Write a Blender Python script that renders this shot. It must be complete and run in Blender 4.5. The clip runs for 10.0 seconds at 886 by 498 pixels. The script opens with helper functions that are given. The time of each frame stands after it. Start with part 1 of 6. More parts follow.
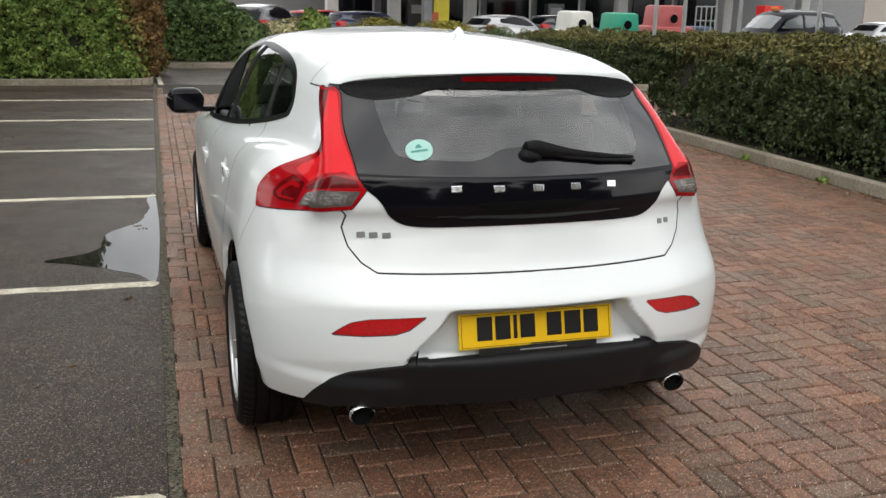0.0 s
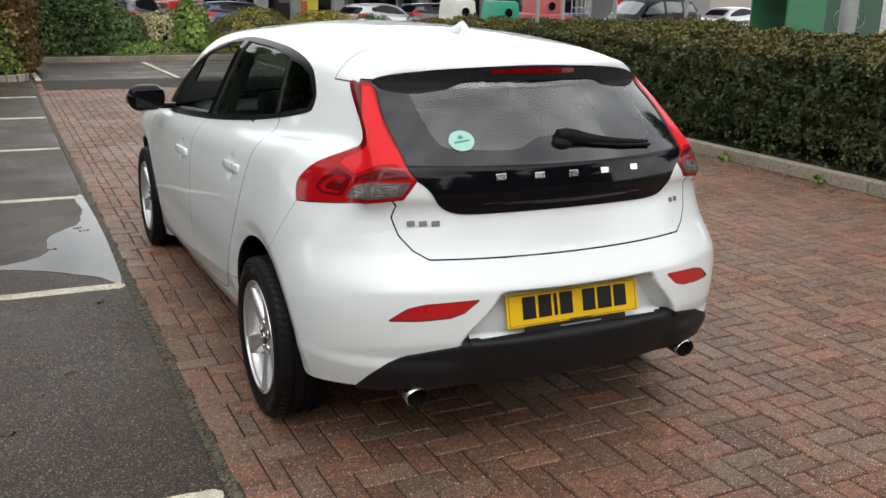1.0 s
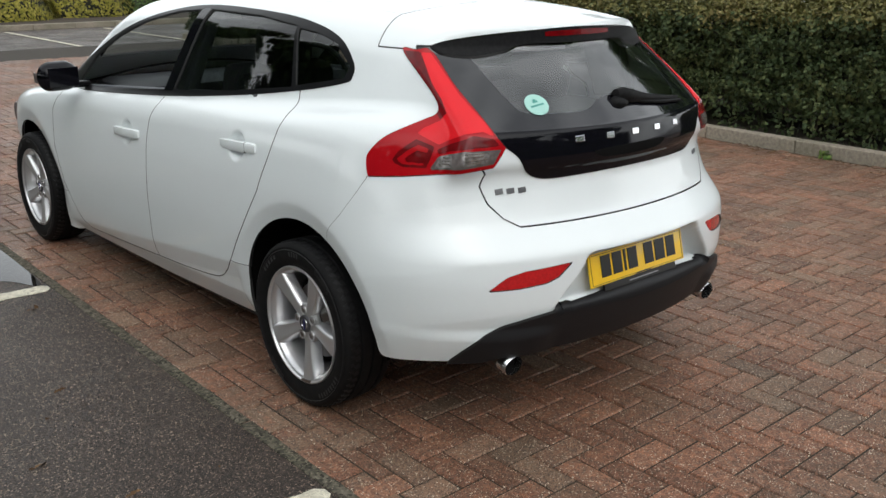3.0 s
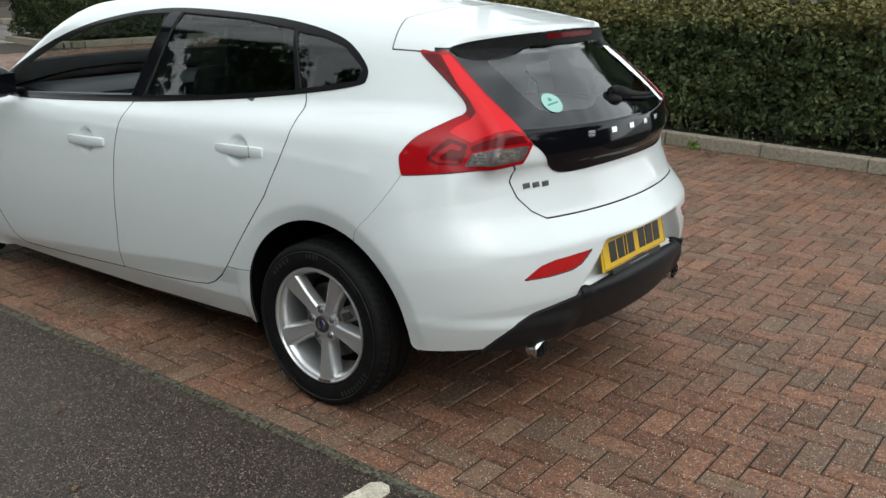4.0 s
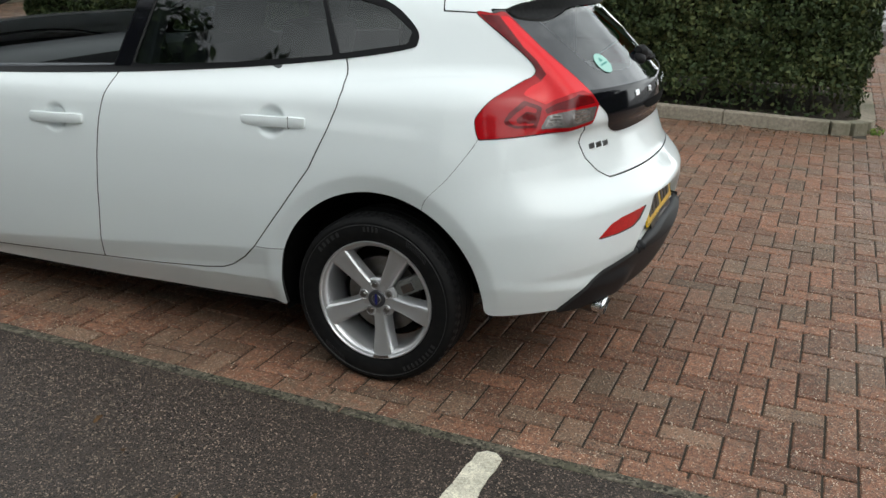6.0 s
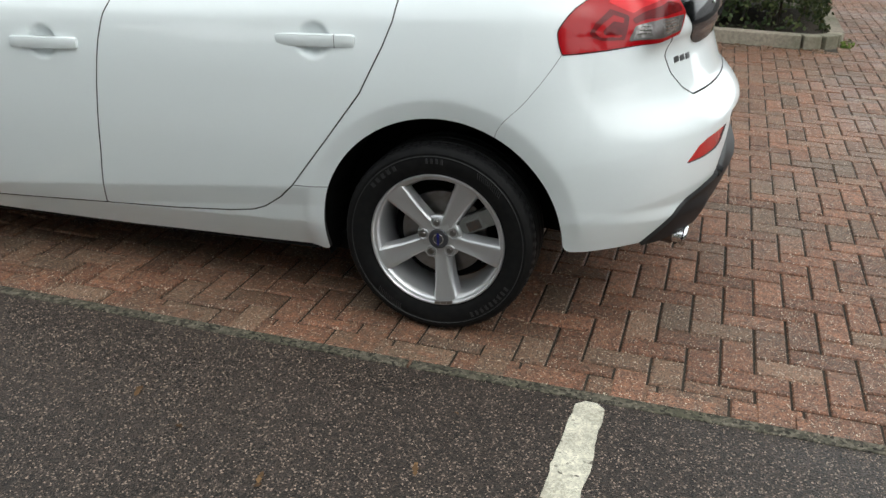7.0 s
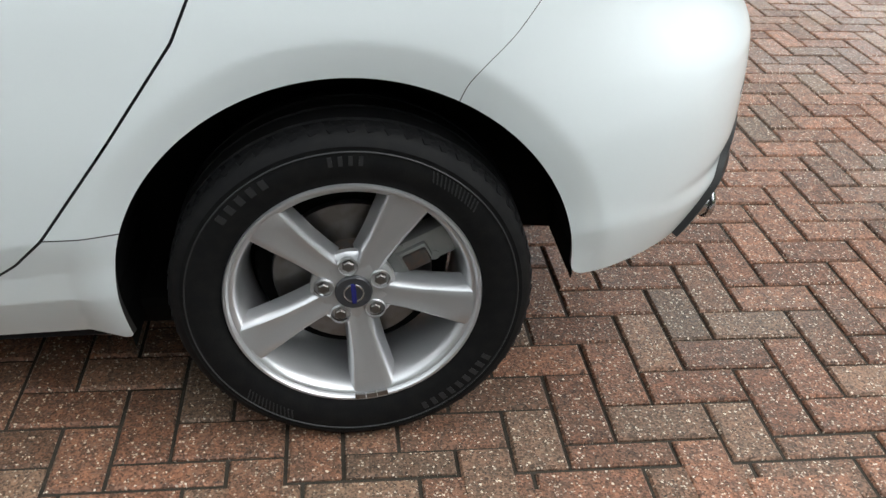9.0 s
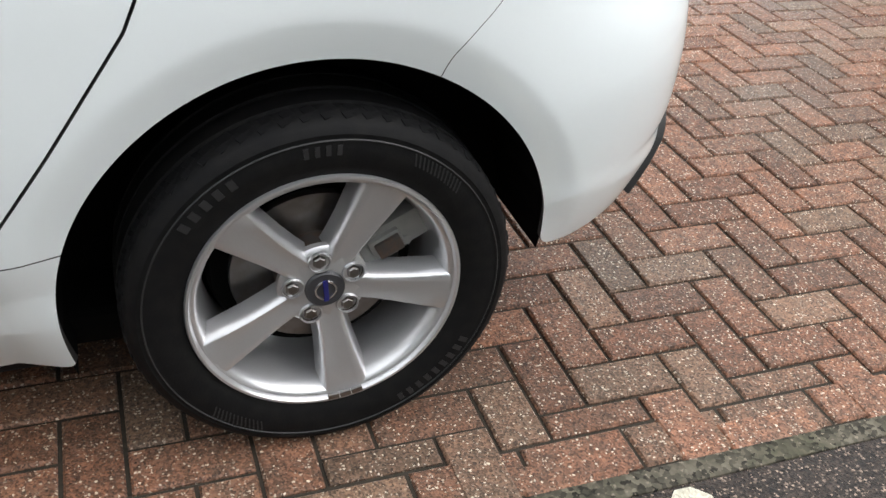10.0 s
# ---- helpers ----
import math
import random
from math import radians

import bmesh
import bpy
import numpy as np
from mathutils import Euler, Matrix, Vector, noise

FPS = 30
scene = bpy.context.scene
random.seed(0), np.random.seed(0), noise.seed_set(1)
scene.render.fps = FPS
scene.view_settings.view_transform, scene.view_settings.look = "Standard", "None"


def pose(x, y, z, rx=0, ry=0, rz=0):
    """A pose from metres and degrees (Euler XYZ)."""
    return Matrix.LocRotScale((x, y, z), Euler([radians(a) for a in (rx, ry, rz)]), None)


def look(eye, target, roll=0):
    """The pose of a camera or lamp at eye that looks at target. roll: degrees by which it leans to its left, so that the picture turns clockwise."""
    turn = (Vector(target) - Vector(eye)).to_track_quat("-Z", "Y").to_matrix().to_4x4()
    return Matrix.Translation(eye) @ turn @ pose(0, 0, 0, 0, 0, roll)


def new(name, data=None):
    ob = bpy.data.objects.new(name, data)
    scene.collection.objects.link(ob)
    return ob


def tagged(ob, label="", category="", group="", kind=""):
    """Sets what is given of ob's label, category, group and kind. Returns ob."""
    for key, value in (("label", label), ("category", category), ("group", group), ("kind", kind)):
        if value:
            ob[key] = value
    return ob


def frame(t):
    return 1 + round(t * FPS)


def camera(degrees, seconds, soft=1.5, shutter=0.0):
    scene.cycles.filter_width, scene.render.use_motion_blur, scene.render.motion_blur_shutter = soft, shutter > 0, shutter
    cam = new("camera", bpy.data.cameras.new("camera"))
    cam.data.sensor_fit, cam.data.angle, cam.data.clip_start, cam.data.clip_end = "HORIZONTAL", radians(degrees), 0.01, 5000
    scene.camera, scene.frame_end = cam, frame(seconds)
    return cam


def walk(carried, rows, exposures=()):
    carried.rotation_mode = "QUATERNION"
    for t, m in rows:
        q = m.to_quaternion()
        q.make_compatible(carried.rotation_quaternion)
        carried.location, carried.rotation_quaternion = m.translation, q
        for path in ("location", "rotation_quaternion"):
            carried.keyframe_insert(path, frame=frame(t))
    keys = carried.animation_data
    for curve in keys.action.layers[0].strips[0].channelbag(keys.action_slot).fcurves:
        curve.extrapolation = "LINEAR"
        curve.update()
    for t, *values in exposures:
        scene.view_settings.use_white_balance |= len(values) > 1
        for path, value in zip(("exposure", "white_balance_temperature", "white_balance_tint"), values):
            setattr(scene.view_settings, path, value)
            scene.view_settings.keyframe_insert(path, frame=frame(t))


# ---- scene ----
cam = camera(51.1, 10.0)
PATH = [
    (0, (-1.113, -3.344, 1.57), (-0.537, -1.501, 1.05), 1.4),
    (0.5, (-1.416, -3.318, 1.572), (-0.686, -1.534, 1.04), 1.3),
    (1, (-1.687, -3.266, 1.587), (-0.849, -1.532, 1.049), 1.0),
    (1.5, (-1.885, -3.076, 1.577), (-0.979, -1.386, 1.009), -0.4),
    (2, (-2.124, -2.943, 1.566), (-1.084, -1.343, 0.966), 0.2),
    (3.5, (-2.795, -2.433, 1.579), (-1.405, -1.127, 0.978), 0.6),
    (4, (-3.1, -2.215, 1.583), (-1.571, -1.073, 0.984), 1.2),
    (4.5, (-3.254, -2.037, 1.581), (-1.649, -0.995, 0.999), 1.6),
    (5, (-3.334, -1.774, 1.585), (-1.671, -0.833, 0.993), 1.9),
    (6.5, (-3.611, -1.077, 1.495), (-1.844, -0.478, 0.776), 2.2),
    (7, (-3.43, -0.747, 1.429), (-1.664, -0.245, 0.637), 2.0),
    (7.5, (-3.145, -0.419, 1.356), (-1.326, -0.123, 0.58), 1.5),
    (8, (-2.864, -0.189, 1.267), (-1.038, -0.134, 0.455), 2.3),
    (8.5, (-2.414, -0.067, 1.186), (-0.644, -0.097, 0.256), 2.7),
    (9, (-2.172, 0.034, 1.193), (-0.477, -0.202, 0.158), 3.1),
    (9.5, (-2.025, 0.184, 1.194), (-0.433, -0.328, 0.097), 3.9),
    (10, (-1.991, 0.279, 1.189), (-0.463, -0.356, 0.064), 5.6),
]
walk(cam, [(t, look(eye, target, roll)) for t, eye, target, roll in PATH],
     [(0.0, -0.08, 6800, 10), (2.0, -0.12, 6650, 10), (4.5, -0.15, 6450, 4), (6.5, -0.08, 6500, 5), (7.0, 0.06, 6480, 5), (7.5, 0.02, 6450, 5), (8.0, 0.02, 6400, 4), (8.5, 0.20, 6300, 3), (9.0, 0.44, 6400, 6), (10.0, 0.54, 6550, 10)])

# ---- light: a bright overcast afternoon
world = bpy.data.worlds.new("overcast_sky")
scene.world = world
world.use_nodes = True
wn, wl = world.node_tree.nodes, world.node_tree.links
wn.clear()
sky = wn.new("ShaderNodeTexSky")
sky.sky_type, sky.sun_disc = "NISHITA", False
sky.sun_elevation, sky.sun_rotation = radians(52), radians(200)
sky.air_density, sky.dust_density, sky.ozone_density = 1.0, 6.0, 1.0
grey = wn.new("ShaderNodeHueSaturation")
grey.inputs["Saturation"].default_value = 0.22
clouds = wn.new("ShaderNodeTexNoise")
clouds.inputs["Scale"].default_value, clouds.inputs["Detail"].default_value = 3.2, 6.0
cloud_ramp = wn.new("ShaderNodeValToRGB")
cloud_ramp.color_ramp.elements[0].position, cloud_ramp.color_ramp.elements[0].color = 0.36, (0.88, 0.9, 0.93, 1)
cloud_ramp.color_ramp.elements[1].position, cloud_ramp.color_ramp.elements[1].color = 0.62, (2.1, 2.1, 2.1, 1)
coord = wn.new("ShaderNodeTexCoord")
mixc = wn.new("ShaderNodeMix")
mixc.data_type, mixc.blend_type = "RGBA", "MULTIPLY"
mixc.inputs["Factor"].default_value = 1.0
back = wn.new("ShaderNodeBackground")
back.inputs["Strength"].default_value = 0.145
wout = wn.new("ShaderNodeOutputWorld")
wl.new(coord.outputs["Generated"], clouds.inputs["Vector"])
wl.new(clouds.outputs["Fac"], cloud_ramp.inputs["Fac"])
wl.new(sky.outputs["Color"], grey.inputs["Color"])
veil = wn.new("ShaderNodeMix")  # the cloud cover evens the sky out
veil.data_type = "RGBA"
veil.inputs["Factor"].default_value = 0.65
veil.inputs["B"].default_value = (8.3, 8.6, 8.9, 1)
wl.new(grey.outputs["Color"], veil.inputs["A"])
wl.new(veil.outputs["Result"], mixc.inputs["A"])
wl.new(cloud_ramp.outputs["Color"], mixc.inputs["B"])
split_dir = wn.new("ShaderNodeSeparateXYZ")
wl.new(coord.outputs["Generated"], split_dir.inputs["Vector"])
zenith = wn.new("ShaderNodeMapRange")  # an overcast sky is brightest overhead
zenith.inputs["From Min"].default_value, zenith.inputs["From Max"].default_value = 0.0, 1.0
zenith.inputs["To Min"].default_value, zenith.inputs["To Max"].default_value = 1.45, 0.82
wl.new(split_dir.outputs["Z"], zenith.inputs["Value"])
dome = wn.new("ShaderNodeVectorMath")
dome.operation = "SCALE"
wl.new(mixc.outputs["Result"], dome.inputs[0])
wl.new(zenith.outputs["Result"], dome.inputs["Scale"])
wl.new(dome.outputs["Vector"], back.inputs["Color"])
wl.new(back.outputs["Background"], wout.inputs["Surface"])
sun_data = bpy.data.lights.new("sun", "SUN")
sun_data.energy, sun_data.angle, sun_data.color = 0.2, radians(45), (1.0, 0.97, 0.94)
sun = new("sun", sun_data)
sun.matrix_world = look((0, 0, 30), (-23 * math.sin(radians(200)), -23 * math.cos(radians(200)), 0))

# ---- materials
def material(name, colour, rough=0.5, metal=0.0, coat=0.0, grain=None, colour2=None, bump=0.0, stain=None, per_piece=0.0, transmit=0.0, spec=0.5, bump_scale=None):
    """A procedural surface: base colour, a fine grain (scale, amount) towards colour2, a broad stain (scale, amount), a bump and a change from piece to piece."""
    m = bpy.data.materials.new(name)
    m.use_nodes = True
    n, l = m.node_tree.nodes, m.node_tree.links
    p = n["Principled BSDF"]
    p.inputs["Base Color"].default_value = (*colour, 1)
    p.inputs["Roughness"].default_value, p.inputs["Metallic"].default_value = rough, metal
    p.inputs["Coat Weight"].default_value, p.inputs["Coat Roughness"].default_value = coat, 0.03
    p.inputs["Transmission Weight"].default_value = transmit
    p.inputs["Specular IOR Level"].default_value = spec
    tc = n.new("ShaderNodeTexCoord")
    out = None

    def mixed(a, b_colour, fac, blend="MIX"):
        mx = n.new("ShaderNodeMix")
        mx.data_type, mx.blend_type = "RGBA", blend
        if a is None:
            mx.inputs["A"].default_value = (*colour, 1)
        else:
            l.new(a, mx.inputs["A"])
        mx.inputs["B"].default_value = (*b_colour, 1)
        l.new(fac, mx.inputs["Factor"])
        return mx.outputs["Result"]

    def noise_fac(scale, amount, low=0.42, high=0.62, detail=4.0, vec="Object"):
        t = n.new("ShaderNodeTexNoise")
        t.inputs["Scale"].default_value, t.inputs["Detail"].default_value = scale, detail
        l.new(tc.outputs[vec], t.inputs["Vector"])
        r = n.new("ShaderNodeMapRange")
        r.inputs["From Min"].default_value, r.inputs["From Max"].default_value = low, high
        r.inputs["To Max"].default_value = amount
        l.new(t.outputs["Fac"], r.inputs["Value"])
        return r.outputs["Result"], t.outputs["Fac"]

    if per_piece:
        oi = n.new("ShaderNodeObjectInfo")
        hs = n.new("ShaderNodeHueSaturation")
        mr = n.new("ShaderNodeMapRange")
        mr.inputs["To Min"].default_value, mr.inputs["To Max"].default_value = 1 - per_piece, 1 + per_piece
        l.new(oi.outputs["Random"], mr.inputs["Value"])
        l.new(mr.outputs["Result"], hs.inputs["Value"])
        hs.inputs["Color"].default_value = (*colour, 1)
        out = hs.outputs["Color"]
    height = None
    if grain:
        f, height = noise_fac(grain[0], grain[1])
        out = mixed(out, colour2 or tuple(c * 0.6 for c in colour), f)
    if stain:
        f, _ = noise_fac(stain[0], stain[1], 0.4, 0.75, 3.0)
        out = mixed(out, stain[2] if len(stain) > 2 else tuple(c * 0.55 for c in colour), f)
    if out is not None:
        l.new(out, p.inputs["Base Color"])
    if bump:
        b = n.new("ShaderNodeBump")
        b.inputs["Strength"].default_value, b.inputs["Distance"].default_value = bump, 0.004
        if bump_scale or height is None:
            _, height = noise_fac(bump_scale or 200, 1)
        l.new(height, b.inputs["Height"])
        l.new(b.outputs["Normal"], p.inputs["Normal"])
    return m


def glass(name, tint, reflect=1.0, ior=1.85):
    """Tinted pane: see-through by its tint, with a clear reflection that grows towards the edge of sight."""
    m = bpy.data.materials.new(name)
    m.use_nodes = True
    n, l = m.node_tree.nodes, m.node_tree.links
    n.clear()
    o = n.new("ShaderNodeOutputMaterial")
    tr = n.new("ShaderNodeBsdfTransparent")
    tr.inputs["Color"].default_value = (*tint, 1)
    gl = n.new("ShaderNodeBsdfGlossy")
    gl.inputs["Roughness"].default_value = 0.015
    gl.inputs["Color"].default_value = (reflect, reflect, reflect, 1)
    lw = n.new("ShaderNodeLayerWeight")
    lw.inputs["Blend"].default_value = 0.5
    steep = n.new("ShaderNodeMath")
    steep.operation = "POWER"
    steep.inputs[1].default_value = 5.0
    l.new(lw.outputs["Facing"], steep.inputs[0])
    fr = n.new("ShaderNodeMapRange")
    fr.inputs["To Min"].default_value = ((ior - 1) / (ior + 1)) ** 2
    l.new(steep.outputs["Value"], fr.inputs["Value"])
    mx = n.new("ShaderNodeMixShader")
    l.new(fr.outputs["Result"], mx.inputs["Fac"])
    l.new(tr.outputs["BSDF"], mx.inputs[1])
    l.new(gl.outputs["BSDF"], mx.inputs[2])
    l.new(mx.outputs["Shader"], o.inputs["Surface"])
    return m


# dark colour on turned panel edges, standing in for shade in the gaps
seam_shade = material("seam_shade", (0.02, 0.02, 0.02), 0.7)
white_paint = material("white_paint", (0.714, 0.754, 0.760), 0.5, coat=0.85, spec=0.3, grain=(1.2, 0.05), colour2=(0.697, 0.735, 0.741))
gloss_black = material("gloss_black", (0.004, 0.004, 0.006), 0.07, spec=0.22)
screen_print = material("screen_print", (0.005, 0.005, 0.007), 0.06, coat=0.6)
trim_black = material("trim_black", (0.005, 0.005, 0.006), 0.30, spec=0.12, grain=(60, 0.3), colour2=(0.009, 0.009, 0.009))
plastic_black = material("plastic_black", (0.011, 0.011, 0.0125), 0.5, spec=0.25, grain=(300, 0.4), colour2=(0.010, 0.010, 0.011), bump=0.06)
rubber = material("rubber", (0.0045, 0.0045, 0.005), 0.68, spec=0.16, grain=(40, 0.5), colour2=(0.010, 0.0095, 0.009), bump=0.1, bump_scale=250)
tread_rubber = material("tread_rubber", (0.0055, 0.0055, 0.006), 0.5, spec=0.25)
rubber_letter = material("rubber_letter", (0.022, 0.022, 0.0225), 0.5, spec=0.3)
caliper_grey = material("caliper_grey", (0.22, 0.22, 0.215), 0.45, metal=0.3, grain=(40, 0.5), colour2=(0.26, 0.25, 0.24))
cap_grey = material("cap_grey", (0.055, 0.055, 0.06), 0.35, metal=0.4)
# near-black stand-in for deep shade: wheel arches, underside, slots and mouths
shade_black = material("shade_black", (0.003, 0.003, 0.003), 0.9, spec=0.1)
alloy = material("alloy", (0.58, 0.58, 0.59), 0.32, metal=0.75, coat=0.4, grain=(500, 0.2), colour2=(0.48, 0.48, 0.49))
steel = material("steel", (0.27, 0.26, 0.255), 0.38, metal=1.0, grain=(30, 0.6), colour2=(0.2, 0.17, 0.15))
dark_steel = material("dark_steel", (0.10, 0.09, 0.085), 0.5, metal=0.8, grain=(60, 0.5), colour2=(0.16, 0.1, 0.07))
badge_grey = material("badge_grey", (0.22, 0.22, 0.23), 0.35, metal=1.0)
tip_chrome = material("tip_chrome", (0.62, 0.62, 0.63), 0.22, metal=1.0)
chrome = material("chrome", (0.82, 0.82, 0.83), 0.22, metal=1.0)
lamp_red = material("lamp_red", (0.33, 0.002, 0.006), 0.25, coat=0.4, spec=0.12, grain=(6, 0.3), colour2=(0.38, 0.004, 0.008))
reflector_red = material("reflector_red", (0.52, 0.006, 0.010), 0.2, coat=0.6, grain=(120, 0.5), colour2=(0.34, 0.003, 0.006))
lamp_bright = material("lamp_bright", (0.66, 0.010, 0.017), 0.25, coat=0.4, spec=0.12, grain=(8, 0.4), colour2=(0.62, 0.008, 0.014))
lamp_deep = material("lamp_deep", (0.13, 0.001, 0.003), 0.25, coat=0.4, spec=0.12, grain=(25, 0.5), colour2=(0.06, 0.001, 0.002))
wiper_black = material("wiper_black", (0.005, 0.005, 0.0055), 0.55, spec=0.12, grain=(80, 0.4), colour2=(0.016, 0.016, 0.016))
lamp_clear = material("lamp_clear", (0.085, 0.070, 0.068), 0.2, coat=0.3, grain=(90, 0.5), colour2=(0.13, 0.11, 0.105))
chrome_lamp = material("chrome_lamp", (0.30, 0.28, 0.27), 0.25, metal=0.5, grain=(60, 0.8), colour2=(0.10, 0.085, 0.08))
plate_yellow = material("plate_yellow", (0.80, 0.50, 0.012), 0.3, coat=0.6, grain=(400, 0.15), colour2=(0.7, 0.42, 0.01))
plate_ink = material("plate_ink", (0.008, 0.008, 0.008), 0.35)
sticker_green = material("sticker_green", (0.32, 0.56, 0.50), 0.5)
sticker_ink = material("sticker_ink", (0.05, 0.25, 0.21), 0.5)
blue_enamel = material("blue_enamel", (0.01, 0.012, 0.12), 0.25, coat=1.0)
cabin_cloth = material("cabin_cloth", (0.02, 0.02, 0.022), 0.85)
cabin_plastic = material("cabin_plastic", (0.035, 0.036, 0.04), 0.6)
door_card_grey = material("door_card_grey", (0.10, 0.105, 0.115), 0.7, grain=(40, 0.3))
side_glass = glass("side_glass", (0.68, 0.72, 0.71), 1.0, 1.55)
back_glass = glass("back_glass", (0.72, 0.77, 0.76), 1.0, 2.15)
shelf_grey = material("shelf_grey", (0.09, 0.093, 0.093), 0.9)
headlining_cloth = material("headlining_cloth", (0.2, 0.195, 0.185), 0.9)
privacy_glass = glass("privacy_glass", (0.30, 0.34, 0.34), 1.0, 1.55)
joint_sand = material("joint_sand", (0.034, 0.026, 0.018), 0.95, grain=(90, 0.8), colour2=(0.022, 0.019, 0.013), bump=0.4)


def aggregate(name, colour, colour2, fleck, fleck_scale, fleck_size, rough, piece="", vary=0.25, bump=0.6, tint=None, stain=None, wet=0.0, stones=None):
    """Stony surface: a mottled base with pale stones in it, varied from piece to piece."""
    m = bpy.data.materials.new(name)
    m.use_nodes = True
    n, l = m.node_tree.nodes, m.node_tree.links
    p = n["Principled BSDF"]
    p.inputs["Roughness"].default_value = rough
    p.inputs["Specular IOR Level"].default_value = 0.3
    tc = n.new("ShaderNodeNewGeometry")
    pos = tc.outputs["Position"]

    def noise(scale, detail=3.0):
        t = n.new("ShaderNodeTexNoise")
        t.inputs["Scale"].default_value, t.inputs["Detail"].default_value = scale, detail
        l.new(pos, t.inputs["Vector"])
        return t.outputs["Fac"]

    def rng(v, a, b, c=0.0, d=1.0):
        r = n.new("ShaderNodeMapRange")
        for k, x in zip(("From Min", "From Max", "To Min", "To Max"), (a, b, c, d)):
            r.inputs[k].default_value = x
        l.new(v, r.inputs["Value"])
        return r.outputs["Result"]

    def mix(a, b, fac, blend="MIX"):
        x = n.new("ShaderNodeMix")
        x.data_type, x.blend_type = "RGBA", blend
        for key, v in (("A", a), ("B", b)):
            if isinstance(v, tuple):
                x.inputs[key].default_value = (*v, 1)
            else:
                l.new(v, x.inputs[key])
        l.new(fac, x.inputs["Factor"])
        return x.outputs["Result"]

    c = mix(colour, colour2, rng(noise(35, 5), 0.35, 0.65))
    if piece:
        src = n.new("ShaderNodeObjectInfo").outputs["Random"] if piece == "object" else tc.outputs["Random Per Island"]
        if tint:
            c = mix(c, tint, rng(src, 0.55, 1.0, 0.0, 0.65))
        hs = n.new("ShaderNodeHueSaturation")
        wn1 = n.new("ShaderNodeTexWhiteNoise")
        wn1.noise_dimensions = "1D"
        l.new(src, wn1.inputs["W"])
        l.new(rng(wn1.outputs["Value"], 0, 1, 1 - vary, 1 + vary), hs.inputs["Value"])
        l.new(c, hs.inputs["Color"])
        c = hs.outputs["Color"]
    if stain:
        c = mix(c, stain[1], rng(noise(stain[0], 4), 0.45, 0.7, 0, stain[2]))
    vo = n.new("ShaderNodeTexVoronoi")
    vo.inputs["Scale"].default_value = fleck_scale
    warp = n.new("ShaderNodeTexNoise")
    warp.inputs["Scale"].default_value, warp.inputs["Detail"].default_value = fleck_scale * 1.3, 1.0
    l.new(pos, warp.inputs["Vector"])
    shift = n.new("ShaderNodeVectorMath")
    shift.operation = "MULTIPLY_ADD"
    l.new(warp.outputs["Color"], shift.inputs[0])
    shift.inputs[1].default_value = (0.9 / fleck_scale,) * 3
    l.new(pos, shift.inputs[2])
    l.new(shift.outputs["Vector"], vo.inputs["Vector"])
    sep = n.new("ShaderNodeSeparateColor")
    l.new(vo.outputs["Color"], sep.inputs["Color"])
    if stones:
        vs = n.new("ShaderNodeTexVoronoi")
        vs.inputs["Scale"].default_value = stones[0]
        l.new(shift.outputs["Vector"], vs.inputs["Vector"])
        ss = n.new("ShaderNodeSeparateColor")
        l.new(vs.outputs["Color"], ss.inputs["Color"])
        tone = n.new("ShaderNodeHueSaturation")
        l.new(rng(ss.outputs["Blue"], 0, 1, 1 - stones[1], 1 + stones[1]), tone.inputs["Value"])
        l.new(c, tone.inputs["Color"])
        c = tone.outputs["Color"]
        grit = vs.outputs["Distance"]
    big = n.new("ShaderNodeMath")
    big.operation = "MULTIPLY"
    l.new(rng(sep.outputs["Red"], 0.45, 1.0, 0.0, fleck_size), big.inputs[0])
    big.inputs[1].default_value = 1.0
    less = n.new("ShaderNodeMath")
    less.operation = "LESS_THAN"
    l.new(vo.outputs["Distance"], less.inputs[0])
    l.new(big.outputs["Value"], less.inputs[1])
    soft = n.new("ShaderNodeMath")
    soft.operation = "MULTIPLY"
    l.new(less.outputs["Value"], soft.inputs[0])
    l.new(rng(sep.outputs["Green"], 0, 1, 0.25, 0.95), soft.inputs[1])
    c = mix(c, fleck, soft.outputs["Value"])
    l.new(c, p.inputs["Base Color"])
    if wet:
        l.new(rng(noise(1.1, 3), 0.42, 0.62, rough, rough - wet), p.inputs["Roughness"])
    b = n.new("ShaderNodeBump")
    b.inputs["Strength"].default_value, b.inputs["Distance"].default_value = bump, 0.003
    l.new(grit if stones else noise(260, 2), b.inputs["Height"])
    l.new(b.outputs["Normal"], p.inputs["Normal"])
    return m


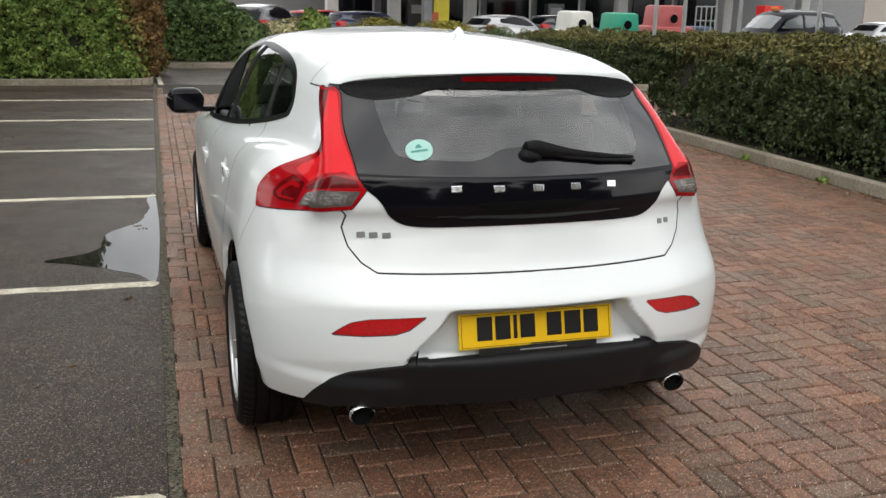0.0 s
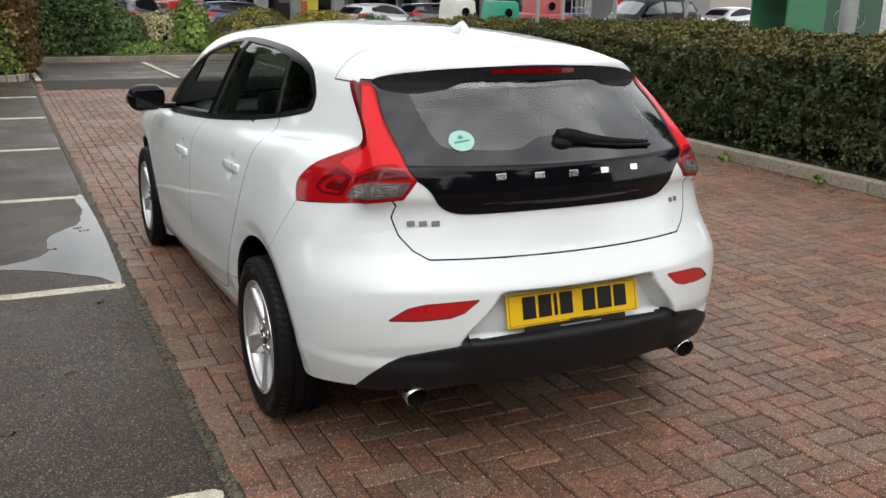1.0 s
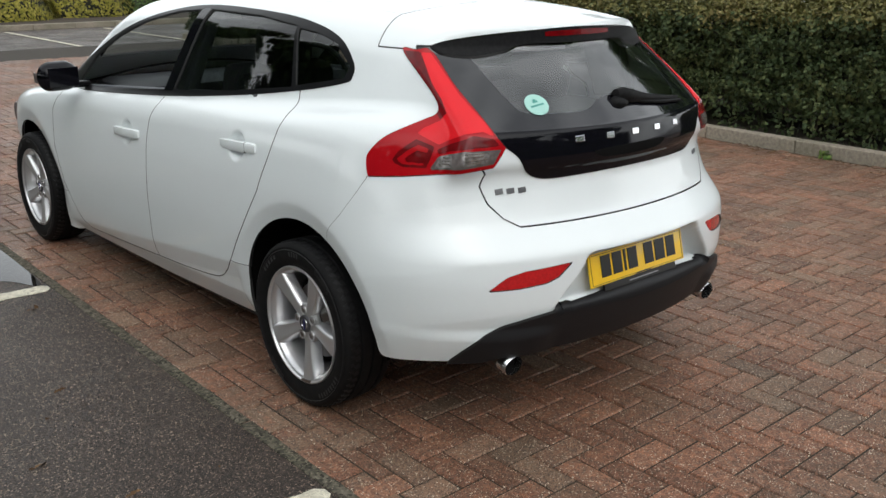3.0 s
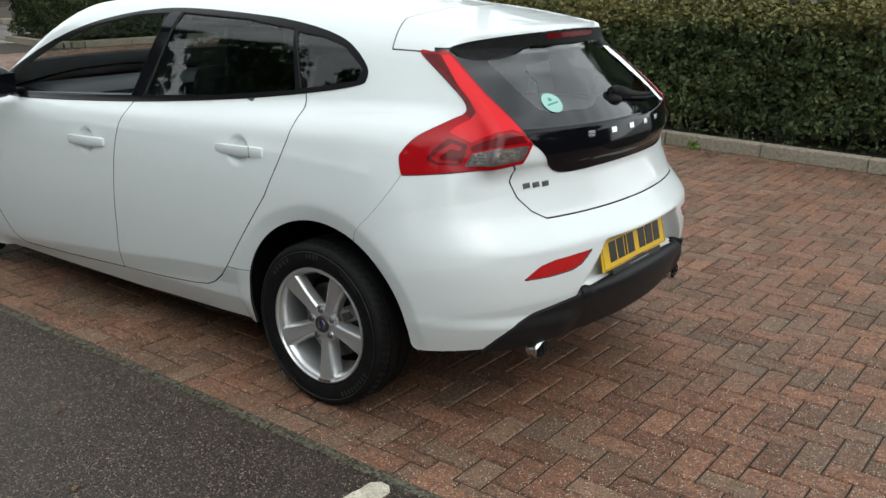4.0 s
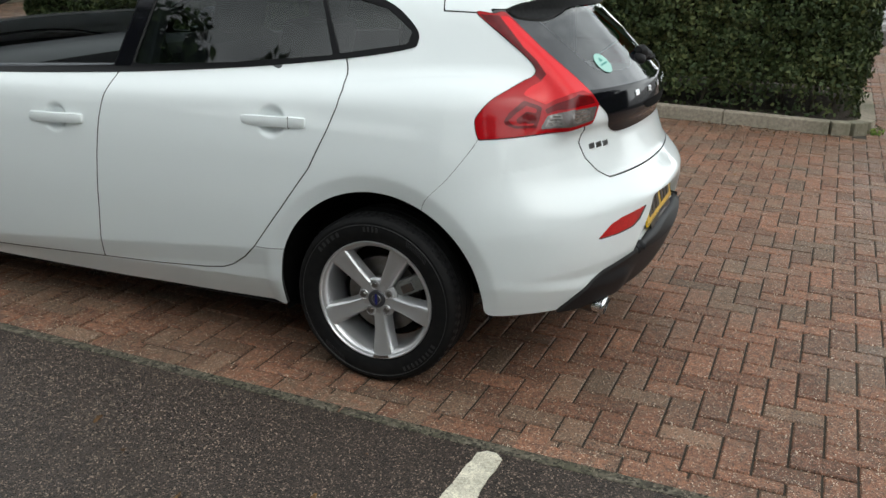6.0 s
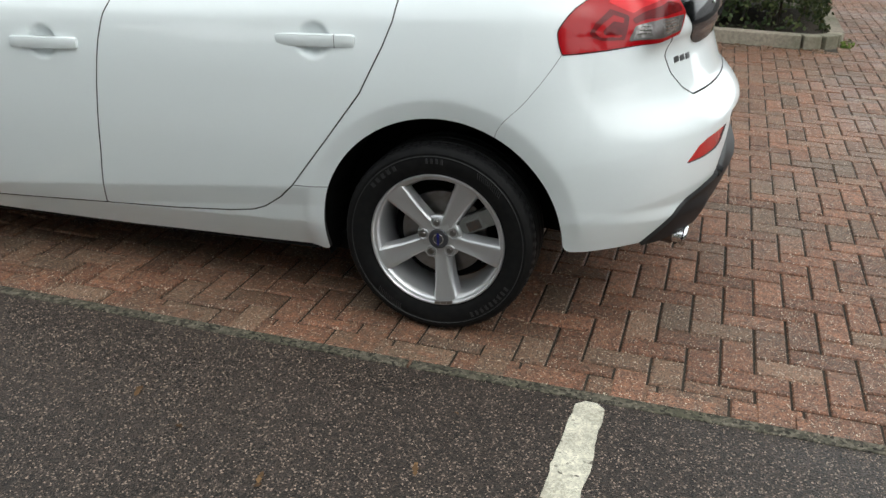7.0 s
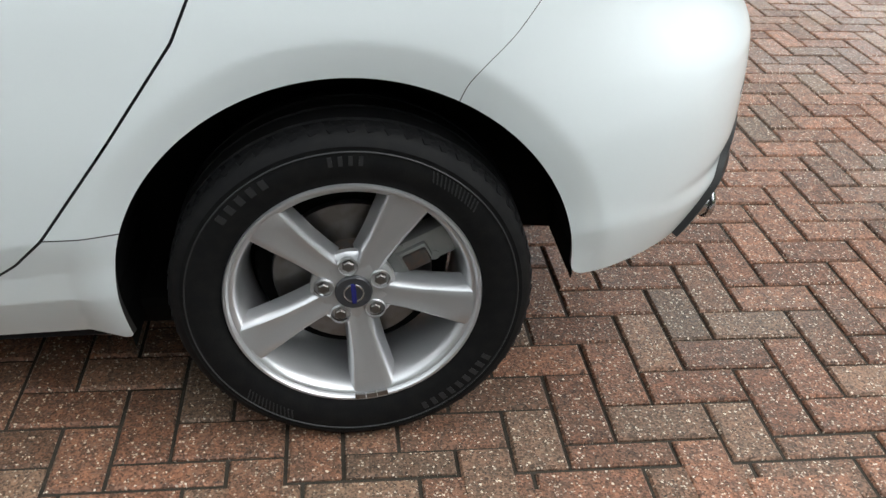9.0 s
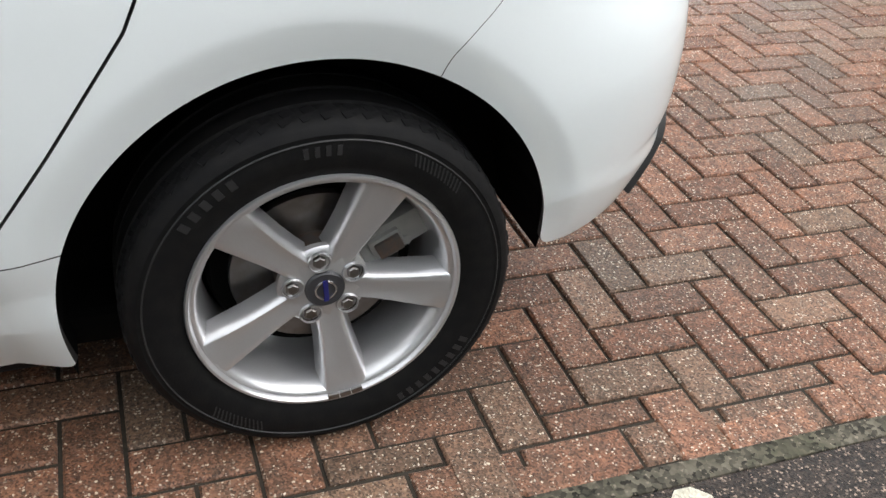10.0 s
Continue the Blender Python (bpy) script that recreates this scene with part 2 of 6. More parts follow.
def leafy(name, colour, colour2, colour3, rough=0.6):
    """Leaves: each one its own shade between three greens, broader drifts over the whole plant."""
    m = bpy.data.materials.new(name)
    m.use_nodes = True
    n, l = m.node_tree.nodes, m.node_tree.links
    p = n["Principled BSDF"]
    p.inputs["Roughness"].default_value = rough
    p.inputs["Specular IOR Level"].default_value = 0.2
    ge = n.new("ShaderNodeNewGeometry")
    r = n.new("ShaderNodeValToRGB")
    e = r.color_ramp.elements
    e[0].color, e[1].color = (*colour, 1), (*colour3, 1)
    mid = e.new(0.55)
    mid.color = (*colour2, 1)
    t = n.new("ShaderNodeTexNoise")
    t.inputs["Scale"].default_value = 1.6
    l.new(ge.outputs["Position"], t.inputs["Vector"])
    add = n.new("ShaderNodeMath")
    add.operation = "MULTIPLY_ADD"
    l.new(t.outputs["Fac"], add.inputs[0])
    add.inputs[1].default_value = 0.9
    sub = n.new("ShaderNodeMath")
    sub.operation = "MULTIPLY_ADD"
    l.new(ge.outputs["Random Per Island"], sub.inputs[0])
    sub.inputs[1].default_value, sub.inputs[2].default_value = 0.75, -0.33
    l.new(sub.outputs["Value"], add.inputs[2])
    l.new(add.outputs["Value"], r.inputs["Fac"])
    l.new(r.outputs["Color"], p.inputs["Base Color"])
    return m


brick_one = aggregate("brick_paver", (0.214, 0.097, 0.056), (0.125, 0.066, 0.043), (0.74, 0.64, 0.51), 165, 0.47, 0.60, "object", 0.30, tint=(0.146, 0.104, 0.071), stain=(2.2, (0.098, 0.074, 0.052), 0.5), wet=0.2, stones=(260, 0.65))
brick_many = aggregate("brick_paver_field", (0.214, 0.097, 0.056), (0.125, 0.066, 0.043), (0.74, 0.64, 0.51), 165, 0.47, 0.60, "island", 0.30, tint=(0.146, 0.104, 0.071), stain=(2.2, (0.098, 0.074, 0.052), 0.5), wet=0.2, stones=(260, 0.65))
asphalt = aggregate("asphalt", (0.041, 0.0295, 0.0232), (0.020, 0.0150, 0.0122), (0.43, 0.325, 0.25), 168, 0.57, 0.50, bump=1.0, stain=(0.7, (0.052, 0.039, 0.032), 0.5), wet=0.2, stones=(200, 0.95))
edging = aggregate("edging_concrete", (0.100, 0.088, 0.066), (0.050, 0.046, 0.033), (0.24, 0.20, 0.155), 120, 0.40, 0.9, stain=(3.0, (0.048, 0.048, 0.028), 0.6), stones=(95, 0.8))
kerb_stone = aggregate("kerb_concrete", (0.33, 0.285, 0.225), (0.22, 0.19, 0.15), (0.4, 0.37, 0.32), 80, 0.25, 0.9, "object", 0.12, stain=(1.6, (0.11, 0.115, 0.07), 0.7))
soil = aggregate("soil", (0.055, 0.04, 0.028), (0.03, 0.024, 0.018), (0.10, 0.075, 0.05), 40, 0.4, 0.95)
line_paint = aggregate("line_paint", (0.66, 0.62, 0.50), (0.50, 0.47, 0.38), (0.10, 0.085, 0.07), 45, 0.34, 0.7, stain=(6, (0.30, 0.27, 0.21), 0.65), stones=(190, 0.25))
water = material("puddle_water", (0.02, 0.018, 0.016), 0.02, spec=0.4)
leaf_hedge = leafy("leaf_hedge", (0.016, 0.028, 0.010), (0.046, 0.067, 0.024), (0.110, 0.124, 0.047))
leaf_hedge_top = leafy("leaf_hedge_top", (0.050, 0.055, 0.017), (0.120, 0.114, 0.034), (0.21, 0.17, 0.068))
leaf_laurel = leafy("leaf_laurel", (0.04, 0.085, 0.018), (0.13, 0.20, 0.04), (0.27, 0.33, 0.09))
leaf_rust = leafy("leaf_rust", (0.09, 0.055, 0.02), (0.17, 0.10, 0.035), (0.26, 0.16, 0.06))
leaf_dark = leafy("leaf_dark", (0.03, 0.055, 0.016), (0.065, 0.105, 0.03), (0.11, 0.16, 0.05))
leaf_gold = leafy("leaf_gold", (0.10, 0.10, 0.018), (0.22, 0.20, 0.03), (0.34, 0.29, 0.06))
leaf_cream = leafy("leaf_cream", (0.06, 0.09, 0.03), (0.34, 0.30, 0.16), (0.58, 0.52, 0.32))
leaf_tree = leafy("leaf_tree", (0.02, 0.04, 0.012), (0.05, 0.09, 0.022), (0.09, 0.14, 0.035))
bark = material("bark", (0.075, 0.058, 0.042), 0.9, grain=(12, 0.8), colour2=(0.03, 0.025, 0.02), bump=0.5)
# solid core colour that gives the shade between the leaves
plant_shade = material("plant_shade", (0.014, 0.014, 0.008), 0.95)
galvanised = material("galvanised", (0.36, 0.37, 0.37), 0.5, metal=0.5, grain=(6, 0.5), colour2=(0.26, 0.27, 0.27))
paint_grey = material("paint_grey", (0.30, 0.31, 0.32), 0.55, grain=(4, 0.3))
leaf_litter = leafy("leaf_litter", (0.05, 0.03, 0.018), (0.12, 0.07, 0.035), (0.22, 0.13, 0.06), 0.8)

# ---- mesh helpers
def link_mesh(name, verts, faces, mat, parent=None, label="", smooth=False, normals=None):
    me = bpy.data.meshes.new(name)
    me.from_pydata([tuple(map(float, v)) for v in verts], [], [tuple(map(int, f)) for f in faces])
    for mt in (mat if isinstance(mat, (list, tuple)) else [mat]):
        me.materials.append(mt)
    if smooth:
        me.polygons.foreach_set("use_smooth", [True] * len(me.polygons))
    if normals is not None:
        me.normals_split_custom_set_from_vertices([tuple(map(float, v)) for v in normals])
    me.update()
    ob = new(name, me)
    if parent is not None:
        ob.parent = parent
    if label:
        ob["label"] = label
    return ob


def part(name, bm, mat, parent=None, label="", smooth=False):
    """Links a bmesh as one mesh object under a thing or a part."""
    me = bpy.data.meshes.new(name)
    bm.normal_update()
    bm.to_mesh(me)
    bm.free()
    for mt in (mat if isinstance(mat, (list, tuple)) else [mat]):
        me.materials.append(mt)
    if smooth:
        me.polygons.foreach_set("use_smooth", [True] * len(me.polygons))
        me.set_sharp_from_angle(angle=radians(38))
    ob = new(name, me)
    if parent is not None:
        ob.parent = parent
    if label:
        ob["label"] = label
    return ob


def thing(name, label, category, group="", kind="", at=(0, 0, 0), turn=0.0):
    ob = tagged(new(name), label, category, group, kind)
    ob.matrix_world = pose(*at, 0, 0, turn)
    return ob


def box(bm, size, at=(0, 0, 0), rot=None, bevel=0.0):
    r = bmesh.ops.create_cube(bm, size=1.0)
    m = Matrix.Translation(at) @ (rot or Matrix()) @ Matrix.Diagonal((*size, 1))
    bmesh.ops.transform(bm, matrix=m, verts=r["verts"])
    if bevel:
        es = {e for v in r["verts"] for e in v.link_edges}
        bmesh.ops.bevel(bm, geom=list(es), offset=bevel, segments=2, affect="EDGES", profile=0.6)
    return bm


def boxed(size, at=(0, 0, 0), rot=None, bevel=0.0):
    return box(bmesh.new(), size, at, rot, bevel)


def rod(bm, a, b, r, sides=12, r2=None):
    a, b = Vector(a), Vector(b)
    d = b - a
    made = bmesh.ops.create_cone(bm, cap_ends=True, segments=sides, radius1=r, radius2=r if r2 is None else r2, depth=d.length)
    bmesh.ops.transform(bm, matrix=Matrix.Translation((a + b) / 2) @ d.to_track_quat("Z", "Y").to_matrix().to_4x4(), verts=made["verts"])
    return bm


def lathe(profile, sides=48, axis="x", closed=False):
    """Turns a profile of (distance along the axis, radius) about the axis."""
    bm = bmesh.new()
    rings = []
    for i in range(sides):
        a = 2 * math.pi * i / sides
        c, s = math.cos(a), math.sin(a)
        rings.append([bm.verts.new((d, r * c, r * s) if axis == "x" else (r * c, r * s, d)) for d, r in profile])
    n = len(profile)
    for i in range(sides):
        p, q = rings[i], rings[(i + 1) % sides]
        for k in range(n if closed else n - 1):
            bm.faces.new((p[k], q[k], q[(k + 1) % n], p[(k + 1) % n]))
    bmesh.ops.remove_doubles(bm, verts=bm.verts[:], dist=1e-5)
    bmesh.ops.recalc_face_normals(bm, faces=bm.faces[:])
    return bm


def tube(points, r, sides=8, name="cable"):
    cu = bpy.data.curves.new(name, "CURVE")
    cu.dimensions, cu.bevel_depth, cu.bevel_resolution = "3D", r, 2
    sp = cu.splines.new("POLY")
    sp.points.add(len(points) - 1)
    for q, v in zip(sp.points, points):
        q.co = (*v, 1)
    return cu


# ---- cutting panels out of a dense skin
def smooth_loop(pts, n=6):
    """A closed curve through the given corners, softly rounded."""
    p = np.array(pts, float)
    out = []
    for i in range(len(p)):
        a, b, c, d = p[i - 1], p[i], p[(i + 1) % len(p)], p[(i + 2) % len(p)]
        for t in np.arange(n) / n:
            out.append(0.5 * (2 * b + (c - a) * t + (2 * a - 5 * b + 4 * c - d) * t * t + (3 * b - a - 3 * c + d) * t ** 3))
    return np.array(out)


def inside(u, v, loop, pad=0.08):
    """Signed distance to a closed outline in the plane (u, v): negative within."""
    loop = np.asarray(loop, float)
    d = np.full(len(u), 1.0)
    lo, hi = loop.min(0) - pad, loop.max(0) + pad
    near = (u > lo[0]) & (u < hi[0]) & (v > lo[1]) & (v < hi[1])
    q = np.stack([u[near], v[near]], 1)
    best, within = np.full(len(q), 9.0), np.zeros(len(q), bool)
    for a, b in zip(loop, np.roll(loop, -1, 0)):
        e = b - a
        t = np.clip(((q - a) @ e) / max(e @ e, 1e-12), 0, 1)
        best = np.minimum(best, np.hypot(*(q - a - t[:, None] * e).T))
        crosses = (a[1] > q[:, 1]) != (b[1] > q[:, 1])
        if abs(e[1]) > 1e-12:
            within ^= crosses & (q[:, 0] < a[0] + (q[:, 1] - a[1]) / e[1] * e[0])
    d[near] = np.where(within, -best, best)
    return d


def split(V, T, val):
    """Cuts triangles along val = 0. Returns the vertices with the new ones, the triangles below 0 and those above."""
    s = val < 0
    c = s[T].sum(1)
    low, high, extra, made = [T[c == 3]], [T[c == 0]], [], {}

    def between(a, b):
        key = (a, b) if a < b else (b, a)
        if key not in made:
            t = min(max(val[a] / (val[a] - val[b]), 0.002), 0.998)
            made[key] = len(V) + len(extra)
            extra.append(V[a] + t * (V[b] - V[a]))
        return made[key]

    lo, hi = [], []
    for tri in T[(c == 1) | (c == 2)].tolist():
        k = next(i for i in range(3) if s[tri[i]] != s[tri[i - 1]] and s[tri[i]] != s[tri[(i + 1) % 3]])
        a, b, d = tri[k], tri[(k + 1) % 3], tri[(k + 2) % 3]
        ab, ad = between(a, b), between(a, d)
        one, two = [(a, ab, ad)], [(ab, b, d), (ab, d, ad)]
        (lo if s[a] else hi).extend(one)
        (hi if s[a] else lo).extend(two)
    if lo:
        low.append(np.array(lo))
        high.append(np.array(hi))
    return (np.vstack([V, extra]) if extra else V), np.vstack(low), np.vstack(high)


def gradient(form, P):
    e = 0.002
    g = np.stack([form(P + e * np.eye(3)[i]) - form(P - e * np.eye(3)[i]) for i in range(3)], 1)
    return g / np.maximum(np.linalg.norm(g, axis=1, keepdims=True), 1e-9)


def panel(name, V, T, form, mat, parent, label="", lift=0.0, rim=0.012):
    """One panel of the skin, with its edges turned inwards and coloured dark as the gap's shade."""
    used, F = np.unique(T, return_inverse=True)
    F = F.reshape(-1, 3)
    P = V[used]
    N = gradient(form, P)
    P = P + lift * N
    e = np.sort(np.vstack([F[:, [0, 1]], F[:, [1, 2]], F[:, [2, 0]]]), 1)
    raw = np.vstack([F[:, [0, 1]], F[:, [1, 2]], F[:, [2, 0]]])
    _, first, count = np.unique(e[:, 0] * (len(P) + 1) + e[:, 1], return_index=True, return_counts=True)
    edge = raw[first[count == 1]]
    faces = F.tolist()
    count_main = len(faces)
    if rim and len(edge):
        ends = np.unique(edge)
        at = {int(v): i for i, v in enumerate(ends)}
        n = len(P)
        Q = P[ends] - rim * N[ends]
        faces += [(b, a, n + at[a], n + at[b]) for a, b in edge.tolist()]
        P = np.vstack([P, Q])
        N = np.vstack([N, N[ends]])
    ob = link_mesh(name, P, faces, [mat, seam_shade], parent, label, True, N)
    idx = np.zeros(len(faces), np.int32)
    idx[count_main:] = 1
    ob.data.polygons.foreach_set("material_index", idx)
    return ob


def skin(form, xs, ys, zs, core):
    """A dense skin over a closed form: rays from a core box to the five faces of an outer box (none below)."""
    lo, hi = np.array([xs[0], ys[0], zs[0]]), np.array([xs[-1], ys[-1], zs[-1]])
    V, T, n = [], [], 0
    c0, c1 = np.array(core[0]), np.array(core[1])

    def face(A, B, put):
        nonlocal n
        a, b = np.meshgrid(A, B, indexing="ij")
        P = put(a.ravel(), b.ravel())
        i = np.arange(len(A) * len(B)).reshape(len(A), len(B)) + n
        q = np.stack([i[:-1, :-1], i[1:, :-1], i[1:, 1:], i[:-1, 1:]], -1).reshape(-1, 4)
        V.append(P)
        T.append(np.vstack([q[:, [0, 1, 2]], q[:, [0, 2, 3]]]))
        n += len(P)

    st = lambda a, b, c: np.stack(np.broadcast_arrays(a, b, c), 1).astype(float)
    face(ys, zs, lambda a, b: st(lo[0], a, b))
    face(ys, zs, lambda a, b: st(hi[0], a, b))
    face(xs, zs, lambda a, b: st(a, lo[1], b))
    face(xs, zs, lambda a, b: st(a, hi[1], b))
    face(xs, ys, lambda a, b: st(a, b, hi[2]))
    P, T = np.vstack(V), np.vstack(T)
    key, back = np.unique(np.round(P, 5), axis=0, return_inverse=True)
    P, T = key, back.reshape(-1)[T]
    u = (P - lo) / (hi - lo)
    C = c0 + u * (c1 - c0)
    a, b = np.zeros(len(P)), np.ones(len(P))
    for _ in range(22):
        m = (a + b) / 2
        out = form(C + m[:, None] * (P - C)) > 0
        b, a = np.where(out, m, b), np.where(out, a, m)
    S = C + ((a + b) / 2)[:, None] * (P - C)
    N = gradient(form, S)
    fn = np.cross(S[T[:, 1]] - S[T[:, 0]], S[T[:, 2]] - S[T[:, 0]])
    flip = (fn * N[T[:, 0]]).sum(1) < 0
    T[flip] = T[flip][:, ::-1]
    return S, T


# ---- the car's form: rear axle at y = 0, nose towards +y, centre line x = 0
def ramp(v, xs, ys):
    """A smooth curve through a few control values."""
    v = np.asarray(v, float)
    xs, ys = np.array(xs, float), np.array(ys, float)
    d = np.diff(ys) / np.diff(xs)
    m = np.r_[d[0], np.where(d[:-1] * d[1:] > 0, 2 * d[:-1] * d[1:] / np.where(d[:-1] + d[1:] == 0, 1, d[:-1] + d[1:]), 0), d[-1]]
    v = np.clip(v, xs[0], xs[-1])
    i = np.clip(np.searchsorted(xs, v) - 1, 0, len(xs) - 2)
    h = xs[i + 1] - xs[i]
    t = (v - xs[i]) / h
    return (ys[i] * (1 + 2 * t) * (1 - t) ** 2 + m[i] * h * t * (1 - t) ** 2
            + ys[i + 1] * t * t * (3 - 2 * t) + m[i + 1] * h * t * t * (t - 1))


def ease(t):
    t = np.clip(t, 0, 1)
    return t * t * (3 - 2 * t)


def smax(a, b, k):
    h = np.clip(0.5 + 0.5 * (a - b) / k, 0, 1)
    return b + (a - b) * h + k * h * (1 - h)


def smin(a, b, k):
    return -smax(-a, -b, k)


WHEELBASE = 2.68
GRIPS = ((0.405, 0.893), (1.352, 0.811))  # door handles


def past(t, soft=0.004):
    """t where it is above 0, else 0, with a slightly rounded bend."""
    return 0.5 * (t + np.sqrt(t * t + soft * soft))


def lower_body(x, y, z):
    half = ramp(z, [0.16, 0.30, 0.44, 0.60, 0.76, 0.88, 0.96, 1.04, 1.15], [0.835, 0.868, 0.884, 0.893, 0.889, 0.874, 0.856, 0.825, 0.76])
    half = half * ramp(y, [-0.9, 0.0, 0.8, 1.6, 2.6, 3.6], [0.972, 0.985, 1.0, 1.005, 1.0, 0.97])
    for hub in (0.0, WHEELBASE):
        r = np.hypot(y - hub, z - 0.31)
        turn = past(0.442 - r, 0.008)  # the lip of the arch turns inwards behind a crease
        half = half + (0.003 * ease((0.56 - r) / 0.16) - 0.28 * turn) * np.clip((z - 0.22) / 0.15, 0, 1)
    # two creases run round the bumper from the wheel arch, with a plain band between them
    upper = ramp(y, [-0.80, -0.70, -0.55, -0.45, -0.35], [0.684, 0.667, 0.625, 0.607, 0.580])
    lower = ramp(y, [-0.80, -0.70, -0.55, -0.385], [0.505, 0.487, 0.455, 0.402])
    rise = past(z - upper)
    drop = past(lower - z)
    fold = -0.07 * np.minimum(rise, 0.2) - 0.12 * drop
    half = half + fold * np.clip((-0.22 - y) / 0.2, 0, 1)
    for grip_y, grip_z in GRIPS:
        half = half - 0.022 * np.exp(-(((y - grip_y - 0.005) / 0.046) ** 2 + ((z - grip_z) / 0.046) ** 2) ** 3)
    # below a crease the doors turn under, and the sill stands out again with its own edge
    line = 0.424 - 0.118 * (y - 0.48)
    under = past(line - z)
    edge_z = 0.297 - 0.050 * (y - 0.42)
    half = half + (-0.22 * under + 0.15 * np.maximum(line - 0.07 - z, 0) - 0.22 * np.maximum(edge_z - z, 0)) * np.clip((y - 0.36) / 0.1, 0, 1) * np.clip((2.3 - y) / 0.1, 0, 1)
    rear = ramp(z, [0.16, 0.26, 0.40, 0.52, 0.66, 0.78, 0.92, 1.02, 1.15], [0.72, 0.78, 0.838, 0.857, 0.853, 0.772, 0.735, 0.705, 0.60])
    rear = rear + fold + 0.022 * ease((np.abs(x) - 0.38) / 0.12) * ease((0.455 - z) / 0.05)
    edge = ramp(z, [0.46, 0.50, 0.64, 0.70], [0.42, 0.405, 0.29, 0.27])
    rear = rear - 0.080 * ease((edge - np.abs(x)) / 0.055 + 0.5) * ease((0.668 - z) / 0.03) * ease((z - 0.488) / 0.012)
    bend = ramp(z, [0.2, 0.45, 0.58, 0.72, 0.95], [4.3, 4.3, 4.3, 3.9, 3.4])
    nose = ramp(z, [0.16, 0.35, 0.6, 0.75, 1.0], [0.75, 0.92, 0.93, 0.86, 0.4])
    back = (np.abs(np.minimum(y, 0)) / rear) ** bend
    fore = (np.maximum(y - 2.6, 0) / nose) ** 3.0
    side = (np.sqrt((np.abs(x) / half) ** 2 + back + fore) - 1) * 0.88
    deck = ramp(y, [-0.8, -0.4, 0.2, 1.0, 2.0, 2.5, 3.2, 3.6], [1.09, 1.115, 1.08, 1.02, 0.965, 0.92, 0.80, 0.66]) - 0.05 * x * x
    return smax(side, z - deck, 0.09)


def cabin(x, y, z):
    ax = np.abs(x)
    base = 0.80 - 0.07 * np.maximum(0.9 - y, 0) ** 2 - 0.05 * np.maximum(y - 1.3, 0) ** 2
    side = (ax - base + 0.45 * (z - 1.0) + 0.25 * np.maximum(z - 1.2, 0) ** 2) * 0.91
    roof = z - ramp(y, [-0.6, -0.4, 0.0, 0.5, 1.0, 1.5, 2.0], [1.335, 1.368, 1.415, 1.44, 1.443, 1.42, 1.36]) + 0.16 * x * x
    edge = ramp(z, [0.88, 0.96, 1.036, 1.044, 1.054, 1.118, 1.20, 1.258, 1.272, 1.292, 1.40], [-0.765, -0.750, -0.734, -0.730, -0.7195, -0.654, -0.568, -0.500, -0.487, -0.480, -0.472])
    back = (edge + ramp(z, [0.95, 1.05, 1.27, 1.35], [0.36, 0.38, 0.58, 0.62]) * x * x - y) * 0.76
    screen = (y - 2.50 + 1.55 * (z - 0.93) + 0.25 * x * x) * 0.54
    return smax(smax(smax(smax(side, roof, 0.10), back, 0.02), screen, 0.05), 0.90 - z, 0.08)


def body_form(p):
    x, y, z = p[:, 0], p[:, 1], p[:, 2]
    return smin(lower_body(x, y, z), cabin(x, y, z), 0.035)

# ---- the white hatchback
car = thing("hatchback_car", "white five-door hatchback car parked on the brick paving", "car")
GAP = 0.0023
xs = np.unique(np.round(np.r_[np.linspace(-0.97, 0.0, 76), np.linspace(0.0, 0.97, 76)], 5))
ys = np.unique(np.round(np.r_[np.linspace(-1.0, 1.45, 250), np.linspace(1.45, 3.75, 70)], 5))
zs = np.linspace(0.02, 1.6, 160)
V, T = skin(body_form, xs, ys, zs, ((-0.30, -0.22, 0.62), (0.30, 2.7, 0.86)))


def carve(T, outline, gap=GAP):
    """Cuts one panel off the skin by outline(V) and leaves a gap along it. Returns the panel and the rest."""
    global V
    V, a, rest = split(V, T, outline(V) + gap)
    V, _, rest = split(V, rest, outline(V) - gap)
    return a, rest


def hole(T, outline):
    global V
    V, a, rest = split(V, T, outline(V))
    return a, rest


AX = lambda P: np.abs(P[:, 0])


def lens_rib(side, u0, u1, z0, lamp):
    """A thin bright rib in the clear part of a tail lamp."""
    rows = []
    for k in range(6):
        u, z = u0 + (u1 - u0) * k / 5, z0 + 0.003 * k / 5
        lo, hi = 0.3, 0.95
        for _ in range(30):
            m = (lo + hi) / 2
            lo, hi = (lo, m) if body_form(np.array([[m, u - m, z]]))[0] > 0 else (m, hi)
        p = np.array([[hi, u - hi, z]])
        q = p + 0.0082 * gradient(body_form, p)
        rows.append([(side * q[0, 0], q[0, 1], q[0, 2] + d) for d in (-0.0016, 0.0016)])
    link_mesh("lens_rib", [v for r in rows for v in r], [(2 * k, 2 * k + 1, 2 * k + 3, 2 * k + 2) for k in range(5)], tip_chrome, lamp)


